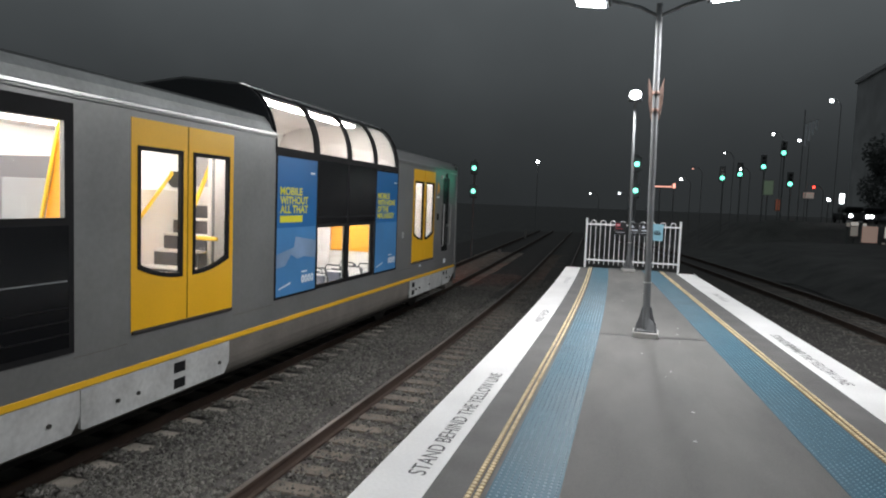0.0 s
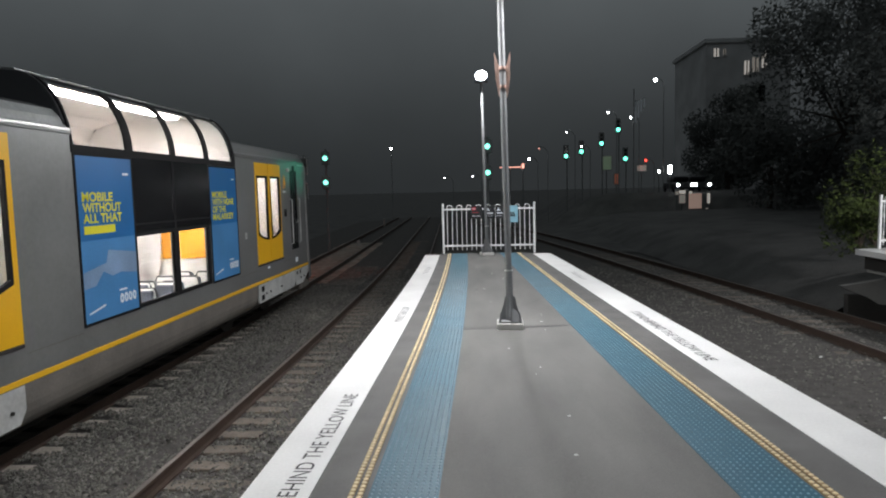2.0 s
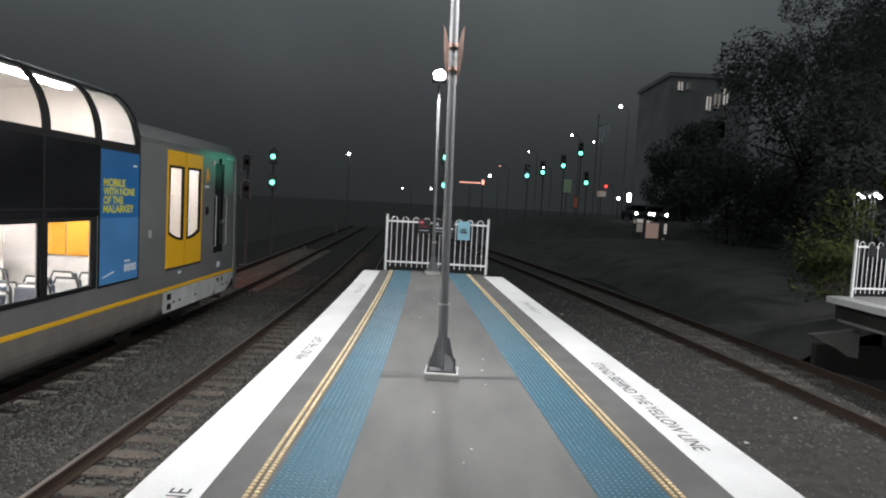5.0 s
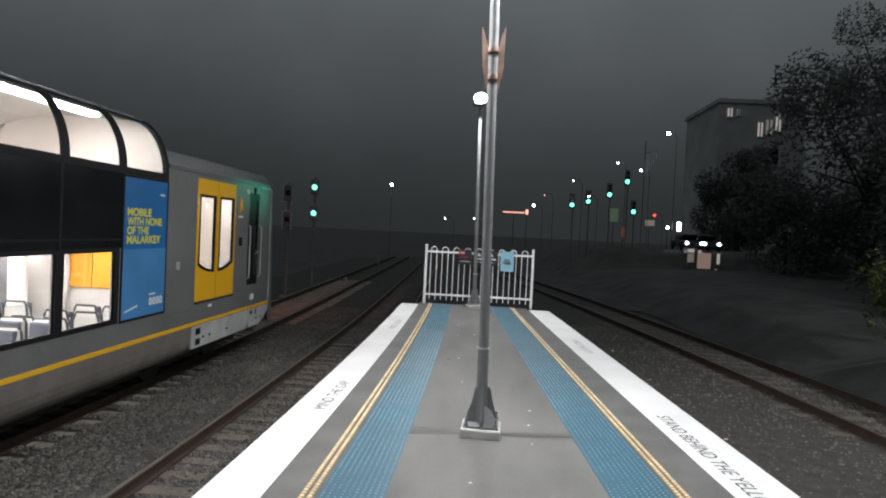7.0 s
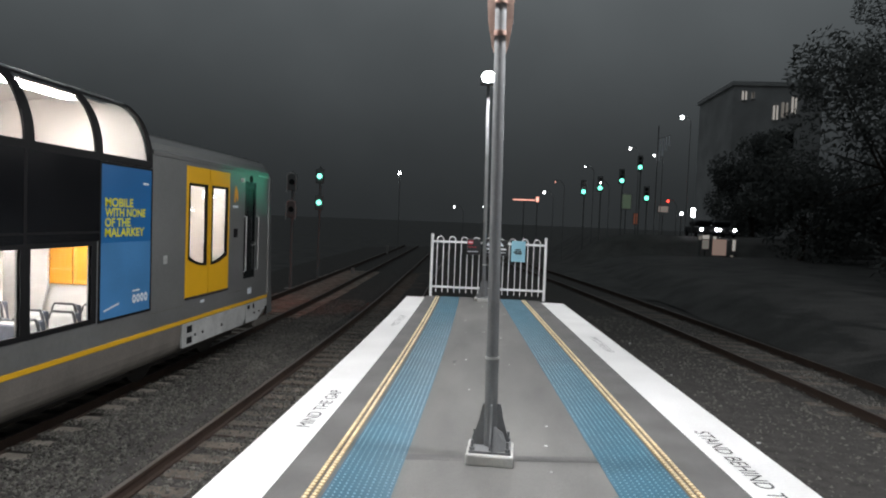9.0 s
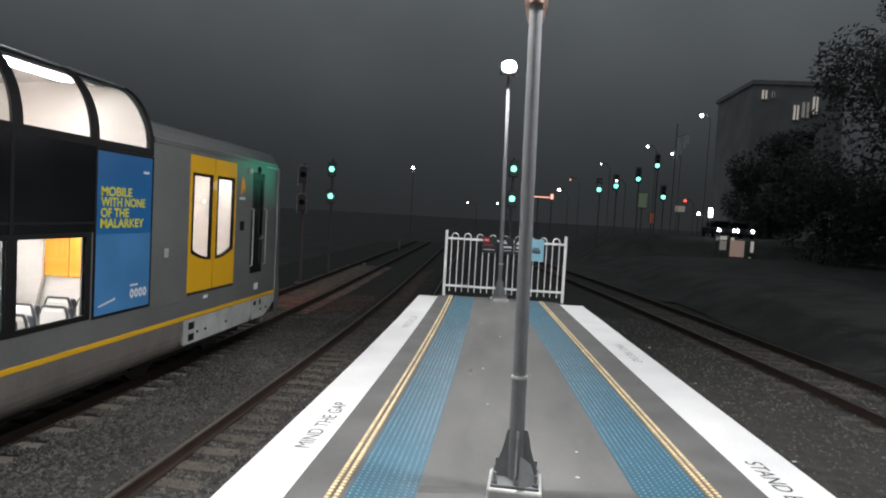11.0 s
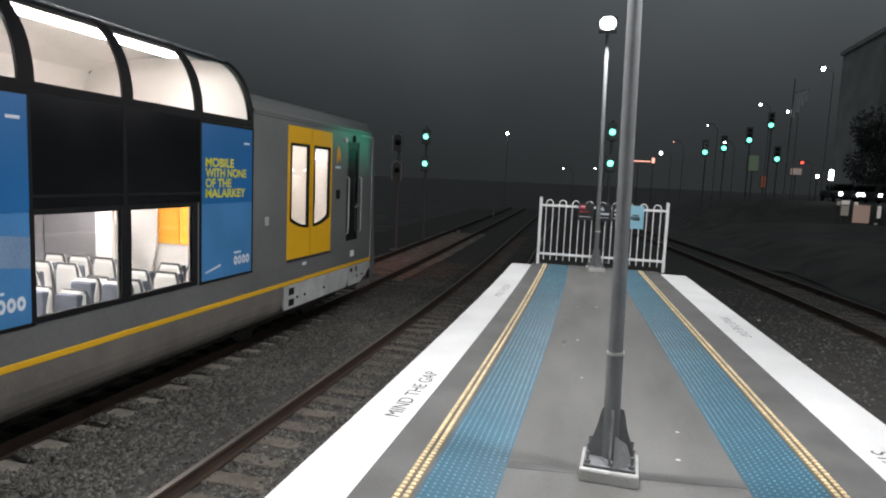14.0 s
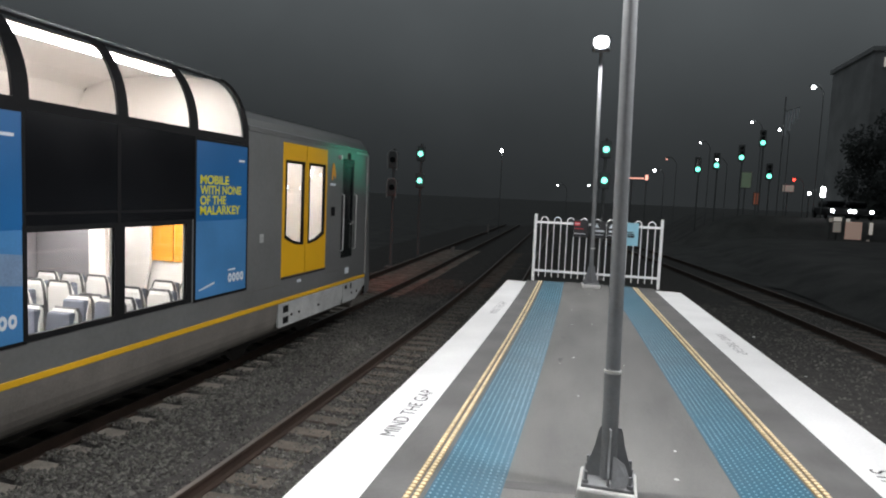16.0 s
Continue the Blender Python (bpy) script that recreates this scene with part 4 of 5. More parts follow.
def head(t, x, y, z, ux, uy, reach, pitch):
    """A flat luminaire whose lens looks down and outwards."""
    c = Vector((x, y, z))
    m = Matrix.Translation(c) @ Vector((ux, uy, 0)).to_track_quat("X", "Z").to_matrix().to_4x4() @ pose(0, 0, 0, 0, pitch, 0)
    bm = boxed(-0.20, 0.24, -0.14, 0.14, 0.012, 0.085, bevel=0.025)
    bmesh.ops.transform(bm, matrix=m, verts=bm.verts[:])
    h = part("luminaire", bm, "galvanised", t, "flat grey luminaire")
    bm = boxed(-0.13, 0.20, -0.115, 0.115, 0.0, 0.014)
    bmesh.ops.transform(bm, matrix=m, verts=bm.verts[:])
    part("lens", bm, "lamp_white", h, "bright white lens")


P1 = (0.158, 8.47)
LEAN = 0.017      # the posts stand a little out of plumb


def two_headed_post(x, y):
    t = thing("lamp_post", x, y, 0, "galvanised steel lamp post with two bright heads, bolted to the platform", "lamp post", "lamp posts")
    gusset_base(t, x, y, 0.30, 0.365, 0.042, -2)

    def up(z):
        return (x - LEAN * z, y, z)

    part("lower_pole", rod(bmesh.new(), up(0.09), up(0.655), 0.042, n=20), "galvanised", t, smooth=True)
    bm = bmesh.new()
    tri = [(x + 0.012, y - 0.15, 0.095), (x + 0.115, y - 0.10, 0.095), (x + 0.075, y - 0.075, 0.20), (x + 0.016, y - 0.10, 0.245)]
    va = [bm.verts.new(c) for c in tri]
    vb = [bm.verts.new((c[0] + 0.002, c[1] + 0.006, c[2])) for c in tri]
    bm.faces.new(va)
    bm.faces.new(vb[::-1])
    for k in range(4):
        bm.faces.new((va[k], va[(k + 1) % 4], vb[(k + 1) % 4], vb[k]))
    part("cover_plate", bm, "galvanised", t, "loose pale cover plate leaning on the gusset")
    part("ring", rod(bmesh.new(), up(0.656), up(0.671), 0.0445, n=20), "plinth", t, "pale seam ring")
    part("pole", rod(bmesh.new(), up(0.66), up(3.95), 0.038, 0.034, n=20), "galvanised", t, smooth=True)
    for s in (-1, 1):
        part("arm", sweep(bmesh.new(), [up(3.80), (x + s * 0.25 - 0.04, y, 3.92), (x + s * 0.60 - 0.07, y, 4.02)], 0.022), "galvanised", t, "angled arm")
        head(t, x + s * 0.74 - 0.085, y, 3.975, s, 0, 0.2, -6)
    return t


post = two_headed_post(*P1)
for y in (-1.0, -9.4):
    copy_thing(post, Matrix.Translation((P1[0], y, 0)))

# far post with a single head
FX, FY = -0.075, 16.80
far_post = thing("lamp_post", FX, FY, 0, "slim white-lit lamp post with a single bright head beside the fence", "lamp post", "lamp posts")
gusset_base(far_post, FX, FY, 0.30, 0.40, 0.045, 12)
part("pole", rod(bmesh.new(), (FX, FY, 0.09), (FX - 0.065, FY, 4.12), 0.040, 0.032, n=18), "galvanised", far_post, smooth=True)
part("ring", rod(bmesh.new(), (FX, FY, 0.70), (FX, FY, 0.717), 0.05, n=18), "plinth", far_post)
bm = boxed(-0.15, 0.15, -0.04, 0.06, -0.13, 0.15, bevel=0.02)
tilt = Matrix.Translation((FX - 0.068, FY - 0.13, 4.22)) @ pose(0, 0, 0, -28, 0, 0)
bmesh.ops.transform(bm, matrix=tilt, verts=bm.verts[:])
hd = part("luminaire", bm, "galvanised", far_post)
bm = rod(bmesh.new(), (0, -0.058, 0.01), (0, -0.042, 0.01), 0.125, n=24)
bmesh.ops.transform(bm, matrix=tilt, verts=bm.verts[:])
part("lens", bm, "lamp_white", hd, "bright white lens")

# orange blades of a sign bracket round the near post, paled for lamp glare
sign = thing("pole_sign", P1[0], P1[1], 2.5, "orange folded sign strapped round the lamp post, coloured washed-out pale", "sign")
for s, a in ((-1, 25), (1, -25)):
    bm = bmesh.new()
    outline = [(s * 0.036, 2.58), (s * 0.05, 2.62), (s * 0.078, 2.78), (s * 0.09, 3.08), (s * 0.066, 3.02), (s * 0.037, 2.92)]
    va = [bm.verts.new((P1[0] - LEAN * z + x, P1[1] - 0.05 - 0.02 * abs(x) * 10, z)) for x, z in outline]
    vb = [bm.verts.new((P1[0] - LEAN * z + x, P1[1] - 0.04 - 0.02 * abs(x) * 10, z)) for x, z in outline]
    bm.faces.new(va)
    bm.faces.new(vb[::-1])
    for k in range(len(outline)):
        j = (k + 1) % len(outline)
        bm.faces.new((va[k], va[j], vb[j], vb[k]))
    part("blade", bm, "washed_orange", sign)
for z in (2.70, 2.90):
    part("strap", rod(bmesh.new(), (P1[0] - LEAN * z, P1[1], z), (P1[0] - LEAN * z, P1[1], z + 0.03), 0.052, n=18), "washed_orange", sign)


# ---- fences ----
def fence_panel(name, x0, x1, y, loops, label, group, posts=(True, True)):
    """Bow-top steel panel: posts, two rails, hooped bars."""
    t = thing(name, (x0 + x1) / 2, y, 0, label, "fence", group)
    for x, want in ((x0, posts[0]), (x1, posts[1])):
        if want:
            bm = boxed(x - 0.026, x + 0.026, y - 0.026, y + 0.026, 0.0, 1.25, bevel=0.005)
            p = part("post", bm, "fence_white", t, "square white post")
            part("cap", boxed(x - 0.029, x + 0.029, y - 0.029, y + 0.029, 1.25, 1.262, bevel=0.004), "fence_white", p)
    for z in (0.20, 1.11):
        part("rail", boxed(x0 + 0.026, x1 - 0.026, y - 0.018, y + 0.018, z - 0.022, z + 0.022, bevel=0.004), "fence_white", t)
    pitch = (x1 - x0 - 0.10) / loops
    for i in range(loops):
        a = x0 + 0.05 + pitch * (i + 0.22)
        b = x0 + 0.05 + pitch * (i + 0.74)
        r = (b - a) / 2
        pts = [(a, y, 0.09), (a, y, 1.15)] + [((a + b) / 2 - r * math.cos(k * math.pi / 8), y, 1.15 + r * 1.05 * math.sin(k * math.pi / 8)) for k in range(1, 8)] + [(b, y, 1.15), (b, y, 0.09)]
        part("hoop", sweep(bmesh.new(), pts, 0.0105, 7), "fence_white", t, smooth=True)
    return t


FENCE_Y = 17.27
fence_panel("fence", -1.15, 1.11, FENCE_Y, 9, "white bow-topped steel fence closing the platform end", "fences")

# ---- signs on the fence ----
def fence_sign(name, x0, x1, z0, z1, y, mat, label):
    return thing(name, (x0 + x1) / 2, y, z0, label, "sign", "fence signs"), boxed(x0, x1, y - 0.004, y, z0, z1, bevel=0.001)


SY = FENCE_Y - 0.032
for x0, x1, mark in ((-0.45, -0.18, "sign_red"), (-0.11, 0.13, "ad_white"), (0.15, 0.36, "ad_white")):
    t, bm = fence_sign("warning_sign", x0, x1, 0.87, 1.18, SY, "sign_black", "black warning sign on the white fence")
    part("panel", bm, "sign_black", t)
    w = x1 - x0
    if mark == "sign_red":
        part("mark", boxed(x0 + 0.02, x0 + 0.12, SY - 0.007, SY - 0.0045, 1.08, 1.15), "sign_red", t, "red square mark")
        part("bar", boxed(x0 + 0.03, x0 + 0.11, SY - 0.009, SY - 0.0075, 1.11, 1.125), "ad_white", t)
        part("bar", boxed(x0 + 0.02, x1 - 0.08, SY - 0.007, SY - 0.0045, 1.02, 1.032), "sign_red", t)
    else:
        bm = bmesh.new()
        vs = [bm.verts.new(c) for c in ((x0 + 0.03, SY - 0.007, 1.06), (x0 + 0.13, SY - 0.007, 1.06), (x0 + 0.08, SY - 0.007, 1.14))]
        bm.faces.new(vs)
        part("mark", bm, "ad_white", t, "white triangle mark")
        part("bar", boxed(x0 + 0.04, x1 - 0.03, SY - 0.007, SY - 0.0045, 0.985, 1.02), "ad_white", t)
    part("bar", boxed(x0 + 0.02, x1 - 0.04, SY - 0.007, SY - 0.0045, 0.93, 0.94), "ad_white", t)
t, bm = fence_sign("notice", 0.430, 0.708, 0.765, 1.18, SY, "sign_blue", "pale blue notice on the white fence")
part("panel", bm, "sign_blue", t)
for z, a, b in ((1.00, 0.505, 0.615), (0.965, 0.485, 0.635), (0.935, 0.475, 0.645), (0.915, 0.515, 0.635)):
    part("bar", boxed(a, b, SY - 0.007, SY - 0.0045, z, z + 0.018), "lettering", t)

# ---- platform across the track ----
EDGE2 = 8.55


def end2(x):
    return 16.95 + 0.26 * (x - 9.0)


platform2 = thing("platform", 12, 8, -1.5, "opposite concrete platform with a white edge", "platform", kind="structure")


def slab(x0, x1, z0, z1, y0=-14, short=0.0):
    bm = bmesh.new()
    a = [bm.verts.new(c) for c in ((x0, y0, z0), (x1, y0, z0), (x1, end2(x1) - short, z0), (x0, end2(x0) - short, z0))]
    b = [bm.verts.new((v.co.x, v.co.y, z1)) for v in a]
    bm.faces.new(a[::-1])
    bm.faces.new(b)
    for i in range(4):
        bm.faces.new((a[i], a[(i + 1) % 4], b[(i + 1) % 4], b[i]))
    return bm


part("deck", slab(EDGE2 + 0.40, 19, -0.24, -0.003), "deck_pale", platform2, "pale concrete deck")
part("coping", slab(EDGE2, EDGE2 + 0.40, -0.13, 0.0), "white", platform2, "white painted coping")
part("ledge", slab(EDGE2 + 0.16, EDGE2 + 0.5, -0.52, -0.47, short=0.25), "concrete", platform2, "concrete ledge")
# fascia and wall under the deck share one near-black tone
part("fascia", slab(EDGE2 + 0.22, EDGE2 + 0.42, -0.47, -0.13, short=0.06), "wall_dark", platform2, "near-black fascia below the coping")
part("wall", slab(EDGE2 + 1.60, 19, -1.74, -0.24), "wall_dark", platform2, "near-black wall set back under the deck")
for i in range(2):
    t = fence_panel("fence", -1.30, 1.30, 0.0, 10, "white bow-topped steel fence on the opposite platform", "fences", (True, i == 1))
    t.matrix_basis = Matrix.Translation((9.02 + 1.257 + 2.513 * i, 16.72 + 0.334 + 0.667 * i, 0)) @ pose(0, 0, 0, 0, 0, 14.9)
for k, (u, w, mat, z0) in enumerate(((0.32, 0.2, "sign_black", 0.90), (0.62, 0.2, "sign_black", 0.88), (0.86, 0.2, "sign_black", 0.88), (1.12, 0.26, "sign_blue", 0.80))):
    x, y = 9.02 + u * 0.966, 16.72 + u * 0.257
    t = thing("notice" if mat == "sign_blue" else "warning_sign", x, y - 0.03, z0, "pale blue notice on the opposite fence" if mat == "sign_blue" else "small black warning sign on the opposite fence", "sign", "fence signs")
    bm = boxed(0, w, -0.034, -0.030, z0, 1.15)
    bmesh.ops.transform(bm, matrix=Matrix.Translation((x, y, 0)) @ pose(0, 0, 0, 0, 0, 14.9), verts=bm.verts[:])
    part("panel", bm, mat, t)
# concrete wing wall under the end of the deck
wing = thing("wing_wall", 8.8, 16.6, -1.5, "pale broken concrete wing wall under the platform end", "wall")
bm = bmesh.new()
outline = [(8.15, -0.84), (9.20, -0.68), (9.20, -1.30), (8.98, -1.27), (8.72, -1.10), (8.40, -0.98)]
va = [bm.verts.new((x, 16.58, z)) for x, z in outline]
vb = [bm.verts.new((x, 16.76, z)) for x, z in outline]
bm.faces.new(va)
bm.faces.new(vb[::-1])
for k in range(len(outline)):
    j = (k + 1) % len(outline)
    bm.faces.new((va[k], va[j], vb[j], vb[k]))
part("slab", bm, "concrete", wing)
part("footing", boxed(8.3, 10.2, 16.62, 16.80, -1.74, -1.05, bevel=0.02), "wall_dark", wing, "dark footing")
# grey hoarding behind the second panel of the fence
hoarding = thing("hoarding", 14.6, 19.5, -0.6, "plain grey sheet hoarding behind the white fence", "hoarding")
for i in range(4):
    part("sheet", boxed(13.0 + 0.9 * i, 13.885 + 0.9 * i, 19.50, 19.53, -0.6, 1.70 + 0.02 * (i % 2), bevel=0.004), "skirt", hoarding, "grey sheet")
    part("post", boxed(12.98 + 0.9 * i, 13.03 + 0.9 * i, 19.54, 19.59, -0.6, 1.78), "galvanised", hoarding)
mast = thing("mast", 14.05, 20.0, -0.6, "thin grey mast behind the hoarding", "mast")
part("tube", rod(bmesh.new(), (14.05, 20.0, -0.6), (14.02, 20.0, 2.55), 0.035), "galvanised", mast)
post2 = copy_thing(post, Matrix.Translation((12.6, 8.0, 0)))


# ---- vegetation ----
def foliage(name, clumps, count, size, mat):
    """Loose leaves round several centres."""
    verts, faces = [], []
    for i in range(count):
        c, r = clumps[i % len(clumps)]
        d = Vector((random.gauss(0, 1), random.gauss(0, 1), random.gauss(0, 0.8)))
        d = d.normalized() * r * random.uniform(0.35, 1.0) ** 0.5
        p = Vector(c) + d
        u = Vector((random.gauss(0, 1), random.gauss(0, 1), random.gauss(0, 1))).normalized()
        v = u.orthogonal().normalized()
        s = size * random.uniform(0.5, 1.3)
        b = len(verts)
        verts += [p - u * s, p + v * s * 0.45, p + u * s, p - v * s * 0.45]
        faces.append((b, b + 1, b + 2, b + 3))
    me = bpy.data.meshes.new(name)
    me.from_pydata([tuple(v) for v in verts], [], faces)
    me.materials.append(M[mat])
    return new(name, me)


def tree(x, y, z, h, spread, mat, label, leaves=2600, size=0.16, low=0.5):
    t = thing("tree", x, y, z, label, "tree", "trees")
    bm = rod(bmesh.new(), (x, y, z), (x + 0.1, y, z + h * 0.5), h * 0.028, h * 0.016, 9)
    clumps = []
    for i in range(9 if low >= 0.5 else 18):
        a = i * 2.4
        q = (x + spread * random.uniform(0.35, 0.8) * math.cos(a), y + spread * random.uniform(0.35, 0.8) * math.sin(a), z + h * random.uniform(low, 0.9))
        rod(bm, (x + 0.08, y, z + h * random.uniform(0.28, 0.48)), q, h * (0.011 if low >= 0.5 else 0.006), h * (0.004 if low >= 0.5 else 0.001), 6)
        clumps.append((q, spread * random.uniform(0.28, 0.5)))
    clumps.append(((x, y, z + h * 0.85), spread * 0.4))
    part("trunk", bm, "bark", t)
    c = foliage("crown", clumps, leaves, size, mat)
    c.parent = t
    c.matrix_parent_inverse = Matrix.Translation(-t.location)
    return t


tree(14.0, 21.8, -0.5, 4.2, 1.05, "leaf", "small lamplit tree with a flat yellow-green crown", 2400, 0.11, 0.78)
for i, (x, y, h, r) in enumerate(((18.5, 30, 9, 4), (23, 34, 11, 5), (17.5, 26.5, 6, 3), (24, 46, 16, 6), (30, 40, 20, 7), (21.5, 52, 9, 4), (27, 28, 15, 6), (36, 52, 24, 8), (27, 76, 14, 5), (40, 70, 30, 8), (30, 58, 9, 5), (52, 74, 34, 10))):
    tree(x, y, -1.7, h, r, "leaf_dark", "dark unlit tree beyond the tracks", 5000 if h < 12 else 14000, 0.16 if y < 36 else 0.22, 0.22)
def bush(x, y, z, r, mat, label, n=1500):
    t = thing("bush", x, y, z, label, "bush", "bushes")
    clumps = [((x + random.uniform(-r, r) * 0.5, y + random.uniform(-r, r) * 0.5, z + r * random.uniform(0.35, 1.5)), r * random.uniform(0.35, 0.6)) for k in range(7)]
    bm = bmesh.new()
    for c, q in clumps:
        rod(bm, (x, y, z), c, 0.025, 0.008, 5)
    part("stems", bm, "bark", t)
    f = foliage("leaves", clumps, n, 0.075, mat)
    f.parent = t
    f.matrix_parent_inverse = Matrix.Translation(-t.location)


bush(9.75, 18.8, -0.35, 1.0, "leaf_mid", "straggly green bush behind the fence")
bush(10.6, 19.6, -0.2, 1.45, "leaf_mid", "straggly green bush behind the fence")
bush(13.4, 20.5, -0.8, 1.1, "leaf_dark", "dark bush behind the fence")
# earth bank behind the opposite platform
bm = bmesh.new()
rows = []
for i in range(24):
    y = 17.5 + i * 1.6
    rows.append([bm.verts.new((x - 0.06 * max(0, y - 22), y, z + 0.12 * noise.noise((x, y * 0.6, 3)))) for x, z in ((8.2, -1.72), (9.2, -1.2), (10.4, -0.75), (14, -0.5), (30, -0.2))])
for a, b in zip(rows, rows[1:]):
    for j in range(4):
        bm.faces.new((a[j], a[j + 1], b[j + 1], b[j]))
tagged(part("earth_bank", bm, "ground", smooth=True), "dark earth bank beyond the opposite platform", "ground", kind="structure")


# ---- signals ----
def ball(bm, c, r, n=14):
    bmesh.ops.create_uvsphere(bm, u_segments=n, v_segments=n // 2 + 1, radius=r, matrix=Matrix.Translation(c))
    return bm


def signal(x, y, zs, label, lit="star_green", r=0.115):
    t = thing("railway_signal", x, y, -1.5, label, "railway signal", "railway signals")
    part("mast", rod(bmesh.new(), (x, y + 0.16, -1.7), (x, y + 0.16, max(zs) + 0.45), 0.07, 0.06), "street_grey", t)
    part("foot", boxed(x - 0.2, x + 0.2, y - 0.04, y + 0.36, -1.72, -1.45, bevel=0.02), "concrete", t)
    for z in zs:
        hd = part("signal_head", boxed(x - 0.20, x + 0.20, y, y + 0.12, z - 0.34, z + 0.34, bevel=0.05), "street_grey", t)
        part("lens", rod(bmesh.new(), (x, y - 0.035, z), (x, y, z), r, n=18), lit, hd, "glowing green lens" if lit == "star_green" else "dark lens")
        part("hood", sweep(bmesh.new(), [(x + (r + 0.02) * math.cos(k * math.pi / 8), y - 0.09, z + (r + 0.02) * math.sin(k * math.pi / 8)) for k in range(9)], 0.01, 5), "street_grey", hd)
    return t


signal(-8.07, 33.5, (3.34, 2.13), "dark signal mast showing two green lights")
signal(0.06, 31.0, (3.55, 2.36), "dark signal mast beyond the fence showing two green lights")
unlit = signal(-8.22, 30.0, (2.85, 1.75), "unlit signal with a pale outlined backboard beside the track", "lens_dark")
for z in (2.85, 1.75):
    a = [(-8.22 + 0.19 * math.cos(k * math.pi / 8), 29.93, z + 0.20 + 0.16 * math.sin(k * math.pi / 8)) for k in range(9)]
    part("outline", sweep(bmesh.new(), [(-8.03, 29.93, z - 0.42), *a, (-8.41, 29.93, z - 0.42)], 0.022, 6), "plinth", unlit, "pale outline of the backboard")


# ---- distant lights and street ----
def street_lamp(x, y, z, r, mat, label, base=-1.7, arm=0.8, name="street_lamp"):
    t = thing(name, x, y, base, label, "street lamp", "distant lamps")
    part("pole", sweep(bmesh.new(), [(x + arm, y + 0.3, base), (x + arm, y + 0.3, z - 0.3), (x + arm * 0.6, y + 0.3, z + 0.12), (x, y + 0.3, z + 0.2)], 0.03, 7), "street_grey", t)
    part("hood", boxed(x - r * 1.3, x + r * 1.3, y + 0.02, y + 0.5, z + r * 0.8, z + r * 0.8 + 0.1, bevel=0.03), "street_grey", t)
    part("lens", ball(bmesh.new(), (x, y, z), r), mat, t, "glowing lens")
    return t


def traffic_light(x, y, z, label, mat="star_green_far", r=0.17):
    t = thing("traffic_light", x, y, -0.6, label, "traffic light", "traffic lights")
    part("pole", rod(bmesh.new(), (x + 0.1, y + 0.25, -1.7), (x + 0.1, y + 0.25, z + 1.0), 0.06), "street_grey", t)
    hd = part("lamp_box", boxed(x - 0.24, x + 0.24, y + 0.03, y + 0.22, z - 0.3, z + 1.0, bevel=0.06), "street_grey", t)
    for k, mm in enumerate((mat, "lens_dark", "lens_dark")):
        part("lens", rod(bmesh.new(), (x, y, z + 0.36 * k), (x, y + 0.03, z + 0.36 * k), r if k == 0 else 0.15, n=16), mm, hd, "glowing green lens" if k == 0 else "dark lens")
    return t


for x, z in ((7.22, 4.41), (8.58, 4.77), (10.35, 5.44), (11.80, 6.61), (12.44, 4.06)):
    traffic_light(x, 60, z, "green traffic light on a dark pole over the road")
street_lamp(15.0, 60, 10.83, 0.14, "star_white", "tall street lamp with a cold white light")
street_lamp(10.91, 60, 8.14, 0.085, "star_white", "street lamp with a cold white light")
street_lamp(12.88, 60, 7.62, 0.085, "star_white", "street lamp with a cold white light")
street_lamp(3.94, 60, 4.22, 0.10, "star_white", "distant street lamp with a small light")
street_lamp(4.83, 60, 5.14, 0.06, "star_warm", "distant street lamp with a small light")
street_lamp(7.25, 60, 6.5, 0.05, "star_white", "distant street lamp with a small light")
street_lamp(8.6, 60, 5.2, 0.07, "star_white", "distant street lamp with a small light")
street_lamp(-8.5, 60, 5.47, 0.12, "star_white", "lamp on a mast beside the far track", arm=0.0)
for x, z in ((-3.8, 2.77), (-1.17, 2.86)):
    street_lamp(x, 62, z, 0.05, "star_white", "very distant small lamp")


def lit_sign(x, z, w, h, mat, label, y=61):
    t = thing("lit_sign", x, y, z, label, "sign", "distant signs")
    part("case", boxed(x - w / 2 - 0.04, x + w / 2 + 0.04, y + 0.03, y + 0.2, z - h / 2 - 0.04, z + h / 2 + 0.04), "street_grey", t)
    part("face", boxed(x - w / 2, x + w / 2, y, y + 0.03, z - h / 2, z + h / 2), mat, t)
    part("leg", rod(bmesh.new(), (x, y + 0.12, -1.7), (x, y + 0.12, z), 0.05), "street_grey", t)


lit_sign(2.3, 3.58, 1.9, 0.08, "star_warm", "long low illuminated sign far off")
lit_sign(3.45, 3.66, 0.22, 0.42, "star_warm", "small illuminated sign far off")
lit_sign(14.1, 3.2, 0.8, 0.5, "dim_board", "pale lit board beside the road")
lit_sign(16.59, 3.01, 0.30, 0.75, "star_white", "bright white lit board beside the road")
lit_sign(10.98, 3.74, 0.8, 1.2, "dim_green", "dim greenish lit board beside the road")
lit_sign(11.85, 2.30, 0.34, 0.9, "dim_red", "dim red lit sign beside the road")
lit_sign(15.64, 2.88, 0.2, 0.2, "star_white", "small white lit sign beside the road")
for x, z, w, h, glow in ((15.98, 0.95, 0.24, 0.30, "dim_board"), (16.42, 1.02, 0.52, 0.28, "lit_window"), (16.42, 0.45, 0.50, 0.72, "dim_board"), (17.48, 0.25, 1.05, 1.25, "lit_pink"), (17.10, 0.98, 0.24, 0.20, "lit_window"), (18.58, 0.45, 0.22, 0.85, "lit_window"), (18.45, -0.40, 0.20, 0.12, "dim_board")):
    lit_sign(x, z, w, h, glow, "softly lit shop window beside the road", 56.7)
